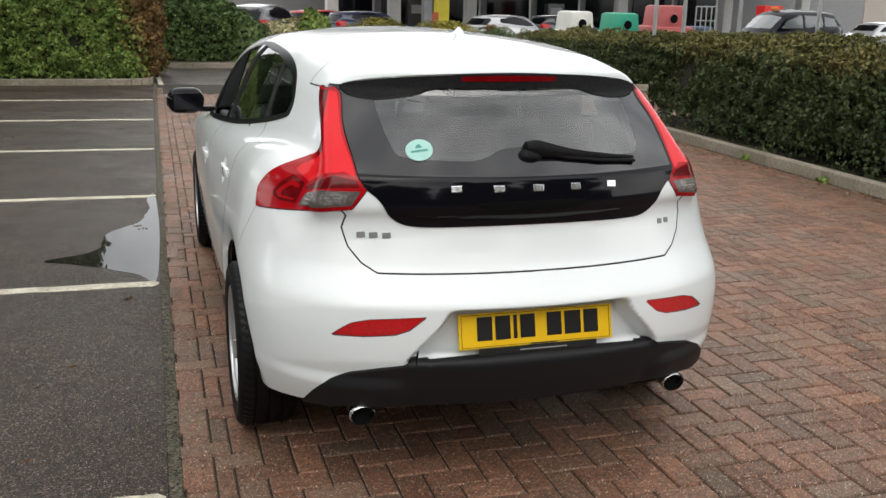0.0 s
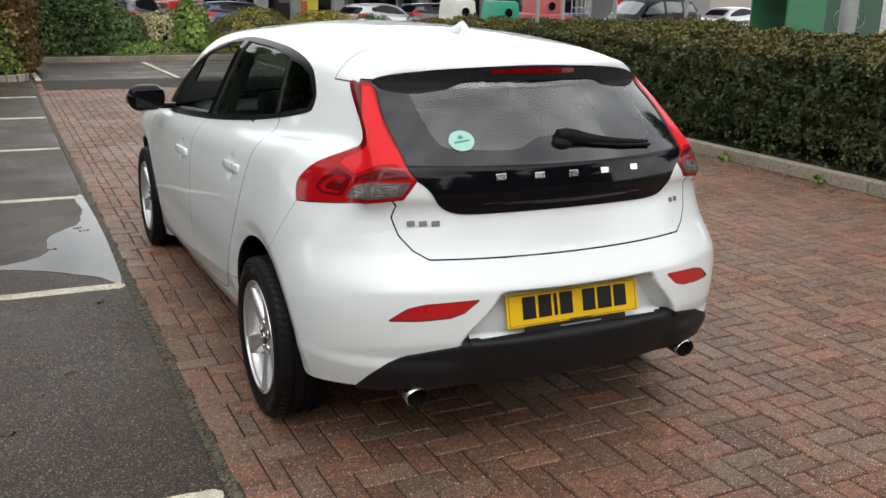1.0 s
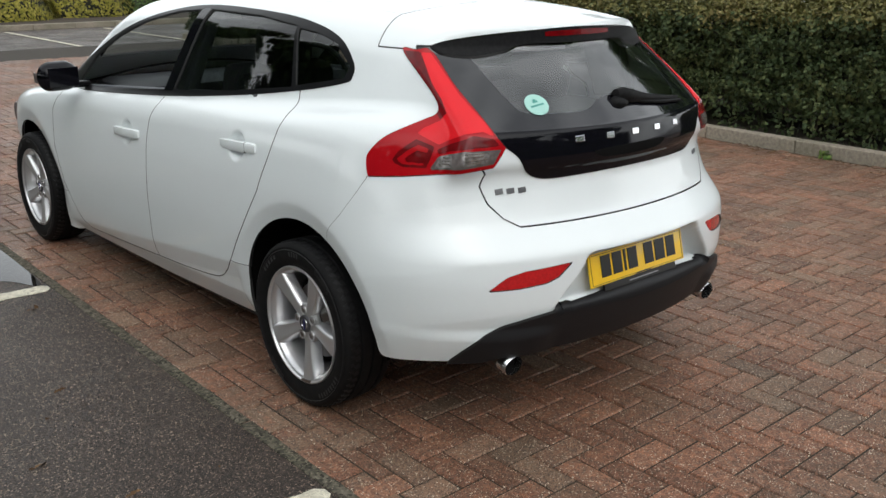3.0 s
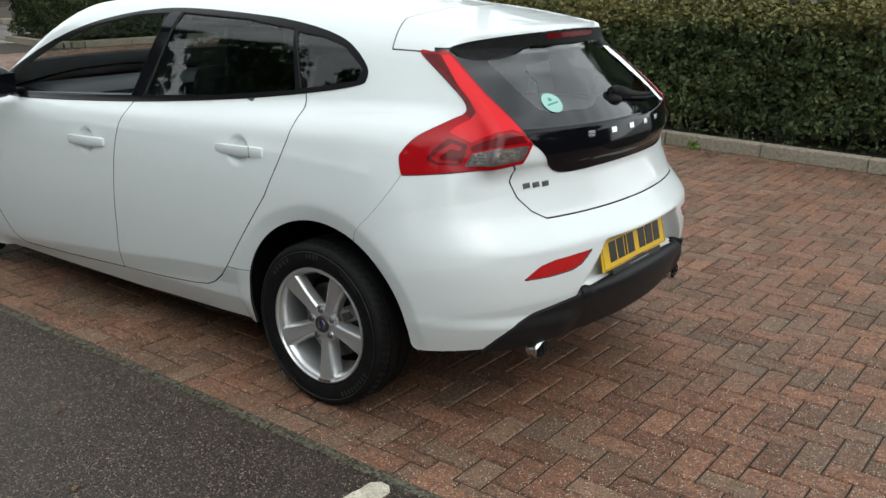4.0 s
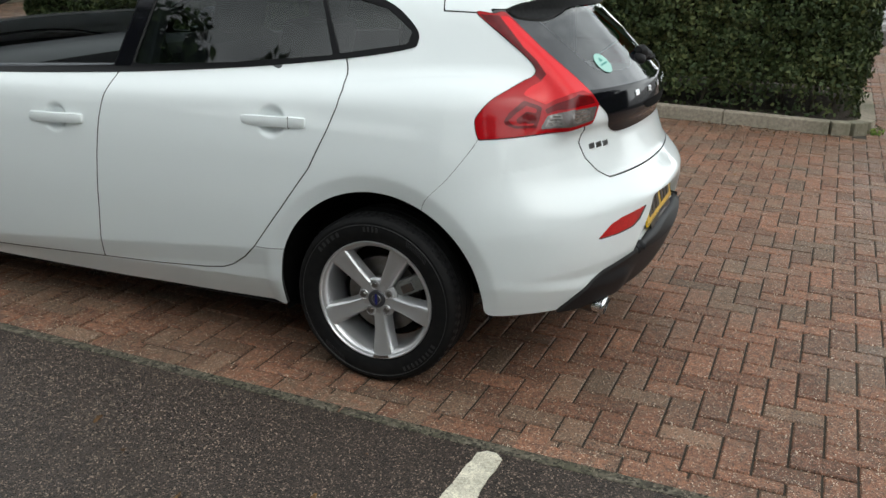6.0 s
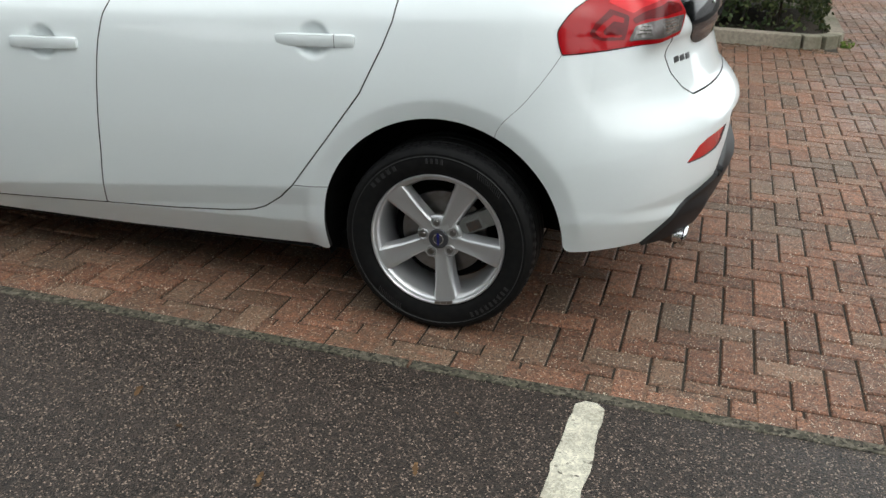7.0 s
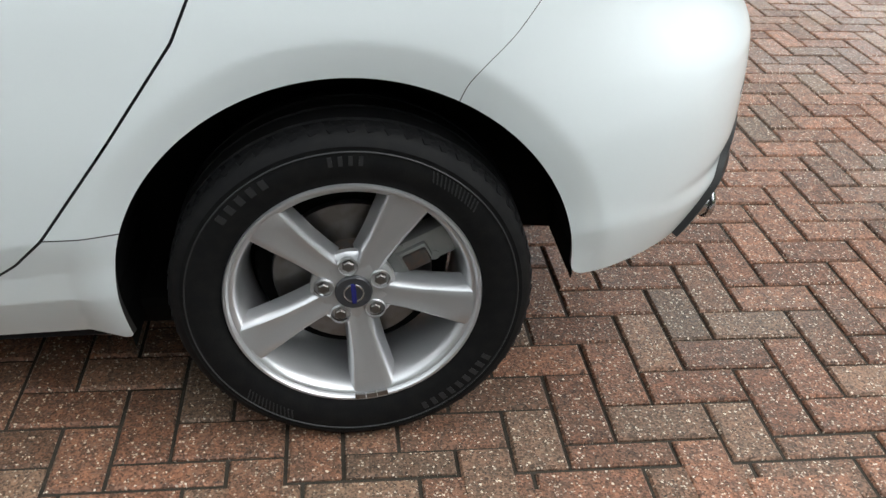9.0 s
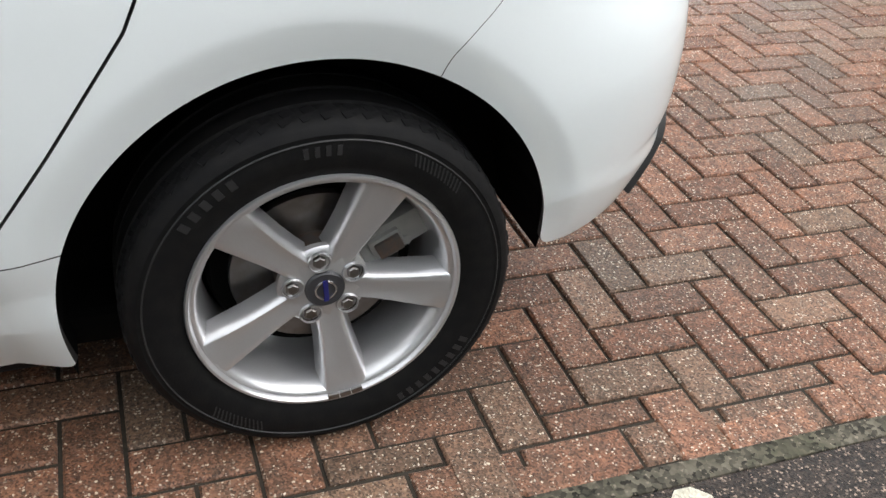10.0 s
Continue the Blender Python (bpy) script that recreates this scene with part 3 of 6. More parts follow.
ARCH, HUB_Z = 0.384, 0.308
LAMP = smooth_loop([(0.360, 1.278), (0.292, 1.2785), (0.224, 1.278), (0.107, 1.18), (-0.03, 1.085), (-0.120, 1.014), (-0.128, 1.003), (-0.082, 0.950), (-0.065, 0.945), (0.203, 0.922),
                    (0.470, 0.905), (0.483, 0.908), (0.492, 0.945), (0.480, 0.978), (0.40, 1.03), (0.24, 1.078), (0.187, 1.095), (0.172, 1.117), (0.197, 1.15), (0.268, 1.205)], 5)
DLO = smooth_loop([(2.18, 0.925), (1.87, 0.932), (1.114, 0.992), (0.573, 1.052), (0.199, 1.107), (-0.01, 1.150), (-0.045, 1.175), (-0.025, 1.225), (0.09, 1.298), (0.31, 1.342), (0.60, 1.361),
                   (1.0, 1.365), (1.27, 1.340), (1.55, 1.283), (1.82, 1.194), (2.07, 1.075), (2.25, 0.975), (2.27, 0.935)], 6)
TAILGATE = [(-0.494, 0.759), (0.494, 0.759), (0.537, 0.785), (0.572, 0.830), (0.587, 0.885), (0.575, 0.925), (0.60, 0.952), (0.66, 1.05), (0.64, 1.29), (0, 1.30),
            (-0.64, 1.29), (-0.66, 1.05), (-0.60, 0.952), (-0.575, 0.925), (-0.587, 0.885), (-0.572, 0.830), (-0.537, 0.785)]
DARK = smooth_loop([(0, 0.8975), (0.17, 0.896), (0.335, 0.894), (0.405, 0.901), (0.449, 0.928), (0.515, 1.005), (0.75, 1.12), (0.75, 1.5), (-0.75, 1.5), (-0.75, 1.12), (-0.515, 1.005),
                    (-0.449, 0.928), (-0.405, 0.901), (-0.335, 0.894), (-0.17, 0.896)], 5)
CLEAR = smooth_loop([(-0.405, 1.285), (-0.437, 1.24), (-0.425, 1.135), (-0.395, 1.098), (-0.30, 1.092), (-0.17, 1.093), (-0.08, 1.122), (0.0, 1.128), (0.08, 1.122), (0.17, 1.093), (0.30, 1.092),
                     (0.395, 1.098), (0.425, 1.135), (0.437, 1.24), (0.405, 1.285), (0, 1.30)], 5)
BLADE = smooth_loop([(0, 1.290), (0.24, 1.289), (0.31, 1.270), (0.42, 1.254), (0.50, 1.260), (0.528, 1.275), (0.534, 1.290), (0.49, 1.306), (0.40, 1.320), (0.25, 1.333), (0, 1.342),
                     (-0.25, 1.333), (-0.40, 1.320), (-0.49, 1.306), (-0.534, 1.290), (-0.528, 1.275), (-0.50, 1.260), (-0.42, 1.254), (-0.31, 1.270), (-0.24, 1.289)], 4)
REFLECTOR = [(0.643, 0.578), (0.612, 0.603), (0.585, 0.621), (0.533, 0.634), (0.45, 0.640), (0.366, 0.645), (0.395, 0.622), (0.418, 0.603), (0.46, 0.588), (0.55, 0.580)]
APRON = [(-0.1, 0.500), (0.30, 0.494), (0.424, 0.492), (0.50, 0.480), (0.586, 0.460), (0.642, 0.430), (0.668, 0.405), (0.690, 0.375), (0.708, 0.340), (0.722, 0.300), (0.735, 0.1), (-0.1, 0.1)]
REAR_DOOR = [(1.106, 0.99), (1.12, 0.945), (1.13, 0.918), (1.146, 0.84), (1.162, 0.70), (1.168, 0.62), (1.18, 0.47), (1.197, 0.33), (1.21, 0.262), (0.94, 0.280), (0.72, 0.302), (0.64, 0.316), (0.595, 0.335),
             (0.535, 0.378), (0.484, 0.430), (0.364, 0.594), (0.255, 0.750), (0.19, 0.893), (0.165, 0.965), (0.160, 1.02), (0.20, 1.12), (0.40, 1.25), (1.0, 1.25)]
FRONT_DOOR = [(1.106, 0.99), (1.12, 0.945), (1.13, 0.918), (1.146, 0.84), (1.162, 0.70), (1.168, 0.62), (1.18, 0.47), (1.197, 0.33), (1.21, 0.262), (1.70, 0.228), (2.02, 0.212), (2.10, 0.25), (2.22, 0.42),
              (2.28, 0.62), (2.27, 0.80), (2.16, 0.95), (2.0, 1.05), (1.2, 1.2)]

# wheel openings and the lower edge
for hub, r in ((0.0, ARCH), (WHEELBASE, 0.375)):
    _, T = hole(T, lambda P: np.maximum(np.hypot(P[:, 1] - hub - 0.005, P[:, 2] - HUB_Z - 0.002) - r, 0.5 - AX(P)))
_, T = hole(T, lambda P: smin(P[:, 2] - ramp(P[:, 1], [-0.9, -0.62, -0.45, -0.385, 0.36, 0.98, 1.8, 2.2, 3.6], [0.34, 0.330, 0.312, 0.304, 0.203, 0.180, 0.150, 0.15, 0.20]) - 0.012 * ease((0.635 - AX(P)) / 0.05) * ease((-0.4 - P[:, 1]) / 0.1), np.hypot(P[:, 1], P[:, 2] - HUB_Z) - ARCH, 0.035))

for side in (-1, 1):
    mine = lambda P: -side * P[:, 0] - 0.0
    # side windows: one dark frame with three panes
    t, T = hole(T, lambda P: np.maximum(inside(P[:, 1], P[:, 2], DLO), 0.35 + mine(P)))
    frame_t = t
    panes = [("front_side_window", side_glass, [(1.14, 1.020), (1.80, 0.958), (2.10, 0.955), (1.98, 1.085), (1.78, 1.185), (1.53, 1.268), (1.27, 1.322), (1.075, 1.338)]),
             ("rear_side_window", privacy_glass, [(0.255, 1.120), (0.60, 1.073), (1.0, 1.033), (1.045, 1.035), (0.985, 1.343), (0.60, 1.338), (0.345, 1.316)]),
             ("quarter_window", privacy_glass, [(0.222, 1.128), (-0.005, 1.172), (-0.012, 1.205), (0.09, 1.272), (0.20, 1.297), (0.315, 1.308)])]
    for name, mat, outline in panes:
        t, frame_t = hole(frame_t, lambda P: inside(P[:, 1], P[:, 2], outline) - 0.006)
        if name == "front_side_window" and side < 0:
            continue  # wound down
        panel(name, V, t, body_form, mat, car, "tinted side window glass", lift=-0.004, rim=0.004).visible_shadow = False
    t, frame_t = hole(frame_t, lambda P: inside(P[:, 1], P[:, 2], [(1.128, 1.012), (1.062, 1.345), (0.994, 1.350), (1.055, 1.018)]))
    panel("pillar_trim", V, t, body_form, gloss_black, car, "gloss black pillar between the side windows", lift=0.0045, rim=0.004)
    panel("window_frame", V, frame_t, body_form, trim_black, car, "black window surround", lift=0.003)
    # tail lamp with its darker base and clear section
    t, T = carve(T, lambda P: np.maximum(np.maximum(inside(AX(P) + P[:, 1], P[:, 2], LAMP), 0.2 + mine(P)), P[:, 1]), 0.0016)
    lamp = panel("tail_lamp", V, t, body_form, lamp_red, car, "red tail lamp that climbs the rear pillar", lift=0.004, rim=0.02)
    for name, mat, lift, outline in (("lens_edge", lamp_deep, 0.0048, [(0.350, 1.272), (0.273, 1.272), (0.205, 1.181), (0.159, 1.14), (0.133, 1.102), (0.159, 1.081), (0.185, 1.104), (0.188, 1.126), (0.253, 1.191)]),
                                     ("lens_band", lamp_bright, 0.0052, [(0.271, 1.270), (0.226, 1.268), (0.085, 1.152), (-0.03, 1.078), (-0.084, 1.036), (-0.027, 1.052), (0.05, 1.047), (0.124, 1.024), (0.161, 1.011), (0.205, 1.023), (0.262, 1.040), (0.236, 1.054), (0.16, 1.079), (0.131, 1.102), (0.159, 1.14), (0.205, 1.181)]),
                                     ("lens_hood", lamp_deep, 0.0052, [(0.17, 0.996), (0.105, 1.018), (0.012, 1.044), (-0.075, 1.033), (-0.104, 1.012), (0.013, 1.008), (0.106, 0.997), (0.161, 0.983)]),
                                     ("lens_base", lamp_deep, 0.0052, [(0.369, 0.962), (0.34, 0.989), (0.265, 1.024), (0.18, 1.005), (0.199, 0.967), (0.217, 0.941), (0.321, 0.941), (0.359, 0.951)]),
                                     ("lens_bar", lamp_red, 0.0062, [(0.350, 0.963), (0.302, 0.990), (0.255, 1.008), (0.205, 0.998), (0.215, 0.986), (0.258, 0.992), (0.300, 0.974), (0.318, 0.962), (0.300, 0.957), (0.225, 0.955), (0.228, 0.948), (0.321, 0.949)]),
                                     ("lens_clear", lamp_clear, 0.0062, [(0.203, 0.936), (0.161, 0.977), (0.051, 0.999), (-0.108, 1.001), (-0.076, 0.959), (0.069, 0.947)]),
                                     ("bulb_reflector", chrome_lamp, 0.0072, [(0.148, 0.980), (0.097, 0.987), (0.097, 0.951), (0.180, 0.941)]),
                                     ("bulb_reflector", chrome_lamp, 0.0072, [(0.056, 0.995), (-0.065, 0.998), (-0.045, 0.963), (0.055, 0.955)])):
        V2, tt, _ = split(V, t, inside(AX(V) + V[:, 1], V[:, 2], outline))
        panel(name, V2, tt, body_form, mat, lamp, lift=lift, rim=0.0)
    for u0, u1, z0 in ((0.140, 0.104, 0.974), (0.150, 0.104, 0.965), (0.160, 0.104, 0.956), (0.047, -0.035, 0.990), (0.047, -0.030, 0.981), (0.047, -0.048, 0.972), (0.047, -0.022, 0.964)):
        lens_rib(side, u0, u1, z0, lamp)

# tailgate: painted lower panel, black panel, glass
blade = lambda P: np.maximum(inside(P[:, 0], P[:, 2], BLADE), P[:, 1] + 0.22)
t, T = carve(T, blade)
panel("spoiler_blade", V, t, body_form, wiper_black, car, "black blade under the roof spoiler", lift=0.006, rim=0.03)
gate = lambda P: np.maximum(np.maximum(inside(P[:, 0], P[:, 2], TAILGATE), P[:, 1] + 0.22),
                            AX(P) + P[:, 1] - ramp(P[:, 2], [0.94, 0.965, 1.02, 1.10, 1.20, 1.285], [0.7, 0.2, 0.1, 0.07, 0.19, 0.295]))
t, T = carve(T, gate, 0.0024)
V, dark_t, white_t = split(V, t, inside(V[:, 0], V[:, 2], DARK))
panel("tailgate", V, white_t, body_form, white_paint, car, "white painted lower tailgate")
V, pane_t, black_t = split(V, dark_t, 1.047 + 0.01 * V[:, 0] ** 2 - V[:, 2])
panel("tailgate_panel", V, black_t, body_form, gloss_black, car, "gloss black upper tailgate panel", lift=0.003)
# no recess here: the grip slot's shade is a flat patch on the panel
SLOT = smooth_loop([(-0.188, 0.972), (-0.01, 0.977), (0.168, 0.974), (0.162, 0.960), (0.120, 0.948), (-0.01, 0.945), (-0.140, 0.948), (-0.182, 0.959)], 4)
V2, tt, _ = split(V, black_t, inside(V[:, 0], V[:, 2], SLOT))
panel("grip_slot", V2, tt, body_form, shade_black, car, "flat near-black patch for the shaded grip slot under the badges", lift=0.0042, rim=0.0)
V, clear_t, border_t = split(V, pane_t, inside(V[:, 0], V[:, 2], CLEAR))
rear_window = panel("rear_window", V, clear_t, body_form, back_glass, car, "clear part of the rear window", lift=0.0, rim=0.0)
rear_window.visible_shadow = False
panel("rear_window_border", V, border_t, body_form, screen_print, car, "black printed border of the rear window", rim=0.004)

# reflectors and the black apron in the bumper
t, T = carve(T, lambda P: np.maximum(inside(AX(P), P[:, 2], REFLECTOR), P[:, 1] + 0.5), 0.0012)
for side in (-1, 1):
    panel("reflector", V, t[(V[t[:, 0], 0] * side) > 0], body_form, reflector_red, car, "red reflector set in the bumper", lift=-0.004)
t, T = hole(T, lambda P: np.maximum(inside(AX(P), P[:, 2], APRON), P[:, 1] + 0.42))
panel("rear_apron", V, t, body_form, plastic_black, car, "black plastic lower bumper apron", lift=0.013, rim=0.04)
# bumper, doors, spoiler roof panel, bonnet and wings
seam = lambda P: np.maximum(P[:, 1] - ramp(P[:, 2], [0.2, 0.45, 0.675, 0.776, 0.876, 0.93], [-0.12, -0.12, -0.168, -0.25, -0.317, -0.345]), P[:, 2] - 0.985)
t, T = carve(T, seam, 0.0008)
panel("rear_bumper", V, t, body_form, white_paint, car, "white rear bumper")
for side in (-1, 1):
    for name, outline in (("rear_door", REAR_DOOR), ("front_door", FRONT_DOOR)):
        t, T = carve(T, lambda P: np.maximum(inside(P[:, 1], P[:, 2], outline), 0.4 - side * P[:, 0]))
        panel(name, V, t, body_form, white_paint, car, "white car door")
for side in (-1, 1):
    t, T = carve(T, lambda P: np.maximum(np.maximum(P[:, 2] - 0.432 + 0.03 * (P[:, 1] - 0.4), np.abs(P[:, 1] - 1.3) - 1.2), 0.4 - side * P[:, 0]), 0.0012)
    panel("sill", V, t, body_form, white_paint, car, "white sill below the doors")
t, T = carve(T, lambda P: np.maximum(P[:, 1] + 0.062 + 0.35 * np.maximum(AX(P) - 0.46, 0), 1.279 - P[:, 2]))
panel("roof_spoiler", V, t, body_form, white_paint, car, "white roof spoiler panel")
t, T = carve(T, lambda P: np.maximum(np.maximum(AX(P) - 0.455 - 0.03 * P[:, 1], np.abs(P[:, 1] - 0.80) - 0.85), 1.3 - P[:, 2]), 0.0009)
panel("roof", V, t, body_form, white_paint, car, "white roof panel")
t, T = hole(T, lambda P: np.maximum(cabin(P[:, 0], P[:, 1] + 0.0, P[:, 2]) * 0 + np.maximum(1.75 + 0.25 * P[:, 0] ** 2 - P[:, 1] + 0 * P[:, 2], AX(P) - 0.60 - 0.12 * (P[:, 1] - 1.8)), 1.0 - P[:, 2] + 0.03 * P[:, 1]))
panel("windscreen", V, t, body_form, side_glass, car, "windscreen", lift=-0.002, rim=0.0).visible_shadow = False
t, T = carve(T, lambda P: np.maximum(2.42 - P[:, 1], np.maximum(AX(P) - 0.72, 0.70 - P[:, 2])))
panel("bonnet", V, t, body_form, white_paint, car)
panel("body_shell", V, T, body_form, white_paint, car, "white rear quarters, roof rails and wings")


# ---- the hatchback's fittings
def rear_y(x, z):
    """Where the car's rear skin lies behind (x, z)."""
    a, b = -1.1, -0.1
    for _ in range(30):
        m = (a + b) / 2
        a, b = (m, b) if body_form(np.array([[x, m, z]]))[0] > 0 else (a, m)
    return b


def side_x(y, z):
    """How far out the car's side skin lies at (y, z)."""
    a, b = 1.2, 0.3
    for _ in range(30):
        m = (a + b) / 2
        a, b = (m, b) if body_form(np.array([[m, y, z]]))[0] > 0 else (a, m)
    return b


def rear_frame(x, z, lift=0.0):
    """A pose on the rear skin: local x across, local y up the skin, local z out of it."""
    p = np.array([[x, rear_y(x, z), z]])
    nrm = Vector(gradient(body_form, p)[0])
    right = Vector((1, 0, 0)) - nrm * nrm.x
    right.normalize()
    up = nrm.cross(right)
    m = Matrix((right, up, nrm)).transposed().to_4x4()
    m.translation = Vector(p[0]) + nrm * lift
    return m


def on_rear(name, size, x, z, mat, parent, lift=0.002, bevel=0.002, label=""):
    bm = boxed(size, bevel=bevel)
    bmesh.ops.transform(bm, matrix=rear_frame(x, z, lift), verts=bm.verts[:])
    return part(name, bm, mat, parent, label)


def wheel(parent, at, flip):
    """One road wheel: outer face towards -x, turned about for the far side."""
    holder = new("wheel")
    holder.parent = parent
    holder.matrix_basis = pose(*at, 0, 0, 180 if flip else 0)
    holder["label"] = "five-spoke silver alloy wheel with black tyre"
    tyre_profile = [(-0.090, 0.214), (-0.098, 0.228), (-0.1005, 0.236), (-0.104, 0.252), (-0.1045, 0.268), (-0.1015, 0.283), (-0.1025, 0.285), (-0.098, 0.294), (-0.090, 0.3015), (-0.078, 0.3055),
                    (-0.052, 0.3075), (-0.050, 0.301), (-0.044, 0.301), (-0.042, 0.308), (-0.004, 0.3085), (-0.002, 0.301), (0.004, 0.301), (0.006, 0.3085), (0.042, 0.308), (0.044, 0.301), (0.05, 0.301), (0.052, 0.3075),
                    (0.08, 0.305), (0.096, 0.294), (0.104, 0.268), (0.1, 0.24), (0.09, 0.214)]
    tyre = part("tyre", lathe(tyre_profile, 96), rubber, holder, smooth=True)
    # tread blocks on the outer shoulder and sidewall
    bm = bmesh.new()
    for i in range(64):
        a = 2 * math.pi * i / 64
        for d, r, w, h, depth, tilt in ((-0.0785, 0.3004, 0.013, 0.0215, 0.010, -15), (-0.062, 0.3036, 0.018, 0.019, 0.007, -4)):
            box(bm, (w, h, depth), rot=Matrix.Rotation(a + (0.018 if d > -0.07 else 0), 4, "X") @ Matrix.Translation((d, 0, r)) @ Matrix.Rotation(radians(24), 4, "Z") @ Matrix.Rotation(radians(tilt), 4, "Y"))
    part("tread", bm, tread_rubber, tyre)
    # raised blank bars where the sidewall carries lettering
    for a0, count, w in ((-52, 5, 0.018), (-8, 4, 0.011), (118, 9, 0.014)):
        for i in range(count):
            a = radians(a0 + i * math.degrees((w + 0.005) / 0.264))
            part("sidewall_marking", boxed((0.0016, w * 0.62, 0.016), rot=Matrix.Rotation(a, 4, "X") @ Matrix.Translation((-0.1045, 0, 0.262))), rubber_letter, tyre)
    # a smooth raised field and a row of slanting ribs on the sidewall
    for a0, count in ((28, 13), (205, 13)):
        for i in range(count):
            a = radians(a0 + 1.6 * i)
            part("sidewall_rib", boxed((0.0014, 0.0022, 0.020), rot=Matrix.Rotation(a, 4, "X") @ Matrix.Translation((-0.1042, 0, 0.264)) @ Matrix.Rotation(radians(-28), 4, "X")), rubber_letter, tyre)
    bm = lathe([(-0.1035, 0.2755), (-0.105, 0.277), (-0.1035, 0.2785)], 96)
    part("sidewall_rib", bm, rubber_letter, tyre, smooth=True)
    # rim
    rim = part("rim", lathe([(-0.083, 0.2165), (-0.094, 0.2175), (-0.0985, 0.2155), (-0.0985, 0.2115), (-0.095, 0.2085), (-0.0905, 0.2075), (-0.0895, 0.2035), (-0.084, 0.1985), (-0.068, 0.1925), (-0.02, 0.182), (0.05, 0.180),
                             (0.088, 0.196), (0.095, 0.214)], 96), alloy, holder, smooth=True)
    prof = [(0.030, 0.021, -0.066), (0.056, 0.0195, -0.0705), (0.085, 0.0205, -0.0745), (0.120, 0.0235, -0.0795), (0.160, 0.0290, -0.0850), (0.190, 0.0330, -0.0885), (0.2055, 0.0355, -0.0900)]
    for i in range(5):
        bm = bmesh.new()
        rows = []
        for r, w, d in prof:
            t = (r - 0.03) / 0.175
            rows.append([bm.verts.new(v) for v in ((d + 0.040, -w - 0.010, r), (d + 0.012, -w - 0.0065, r), (d + 0.002, -w - 0.001, r), (d, -w + 0.002, r), (d + 0.0085 * t * (1 - t) * 3, -w * 0.1, r),
                                                   (d, w * 0.55, r), (d + 0.0005, w - 0.002, r), (d + 0.003, w + 0.001, r), (d + 0.016, w + 0.006, r), (d + 0.042, w + 0.011, r))])
        for a, b in zip(rows, rows[1:]):
            for k in range(len(a) - 1):
                bm.faces.new((a[k], a[k + 1], b[k + 1], b[k]))
            bm.faces.new((a[-1], a[0], b[0], b[-1]))
        bm.faces.new(rows[0][::-1])
        bm.faces.new(rows[-1])
        bmesh.ops.recalc_face_normals(bm, faces=bm.faces[:])
        bmesh.ops.transform(bm, matrix=Matrix.Rotation(radians(SPOKE_TURN + 72 * i), 4, "X"), verts=bm.verts[:])
        part("spoke", bm, alloy, rim, smooth=True)
        a = radians(SPOKE_TURN + 36 + 72 * i)
        at_nut = (0, -0.0515 * math.sin(a), 0.0515 * math.cos(a))
        bm = lathe([(-0.0700, 0.0190), (-0.0745, 0.0178), (-0.0745, 0.0166), (-0.070, 0.0158)], 20)
        bmesh.ops.translate(bm, vec=at_nut, verts=bm.verts[:])
        part("bolt_seat", bm, alloy, rim, smooth=True)
        # bolt hole lined in a darker colour to paint its shade
        bm = lathe([(-0.0712, 0.0160), (-0.060, 0.0150), (-0.060, 0.0)], 20)
        bmesh.ops.translate(bm, vec=at_nut, verts=bm.verts[:])
        part("bolt_recess", bm, dark_steel, rim, "recess round a wheel bolt, coloured dark as its shade", smooth=True)
        bm = bmesh.new()
        rod(bm, (-0.050, 0, 0), (-0.0720, 0, 0), 0.0120, 6, 0.0112)
        rod(bm, (-0.0720, 0, 0), (-0.0745, 0, 0), 0.0100, 6, 0.0080)
        bmesh.ops.translate(bm, vec=at_nut, verts=bm.verts[:])
        part("wheel_bolt", bm, steel, rim)
    part("hub", lathe([(-0.050, 0.074), (-0.060, 0.0735), (-0.0665, 0.066), (-0.0685, 0.050), (-0.0700, 0.0335), (-0.0700, 0.0)], 60), alloy, rim, smooth=True)
    cap = part("centre_cap", lathe([(-0.069, 0.0325), (-0.0745, 0.0318), (-0.0765, 0.0300), (-0.0760, 0.0), ], 40), cap_grey, rim, "dark grey centre cap", smooth=True)
    part("ring", lathe([(-0.0762, 0.0185), (-0.0782, 0.0178), (-0.0782, 0.0150), (-0.0762, 0.0143)], 32), chrome, cap, smooth=True)
    part("bar", boxed((0.003, 0.0085, 0.040), (-0.0782, 0, 0), Matrix.Rotation(radians(-4), 4, "X"), 0.0008), blue_enamel, cap, "plain blue enamel bar")
    # balance weights, brake disc and caliper
    for k in range(3):
        a = radians(177 - 5.5 * k)
        part("balance_weight", boxed((0.006, 0.019, 0.010), (0, 0, 0), Matrix.Rotation(a, 4, "X") @ Matrix.Translation((-0.0965, 0, 0.2085)), 0.0015), steel, rim)
    part("brake_disc", lathe([(-0.012, 0.065), (-0.012, 0.138), (-0.004, 0.140), (0.004, 0.138), (0.004, 0.065)], 60), steel, holder, smooth=True)
    part("disc_hat", lathe([(-0.012, 0.070), (-0.046, 0.068), (-0.050, 0.060), (-0.050, 0.0)], 40), dark_steel, holder, smooth=True)
    # the shield's near-black colour paints in the shade behind the disc
    part("splash_shield", lathe([(0.012, 0.0), (0.012, 0.165), (0.03, 0.172)], 40), shade_black, holder)
    bm = boxed((0.050, 0.058, 0.125), (-0.018, 0.0, 0.128), None, 0.010)
    box(bm, (0.030, 0.034, 0.055), (-0.038, 0.0, 0.118), None, 0.006)
    rod(bm, (-0.045, 0.02, 0.10), (-0.02, 0.02, 0.10), 0.010)
    rod(bm, (-0.045, -0.018, 0.148), (-0.02, -0.018, 0.148), 0.009)
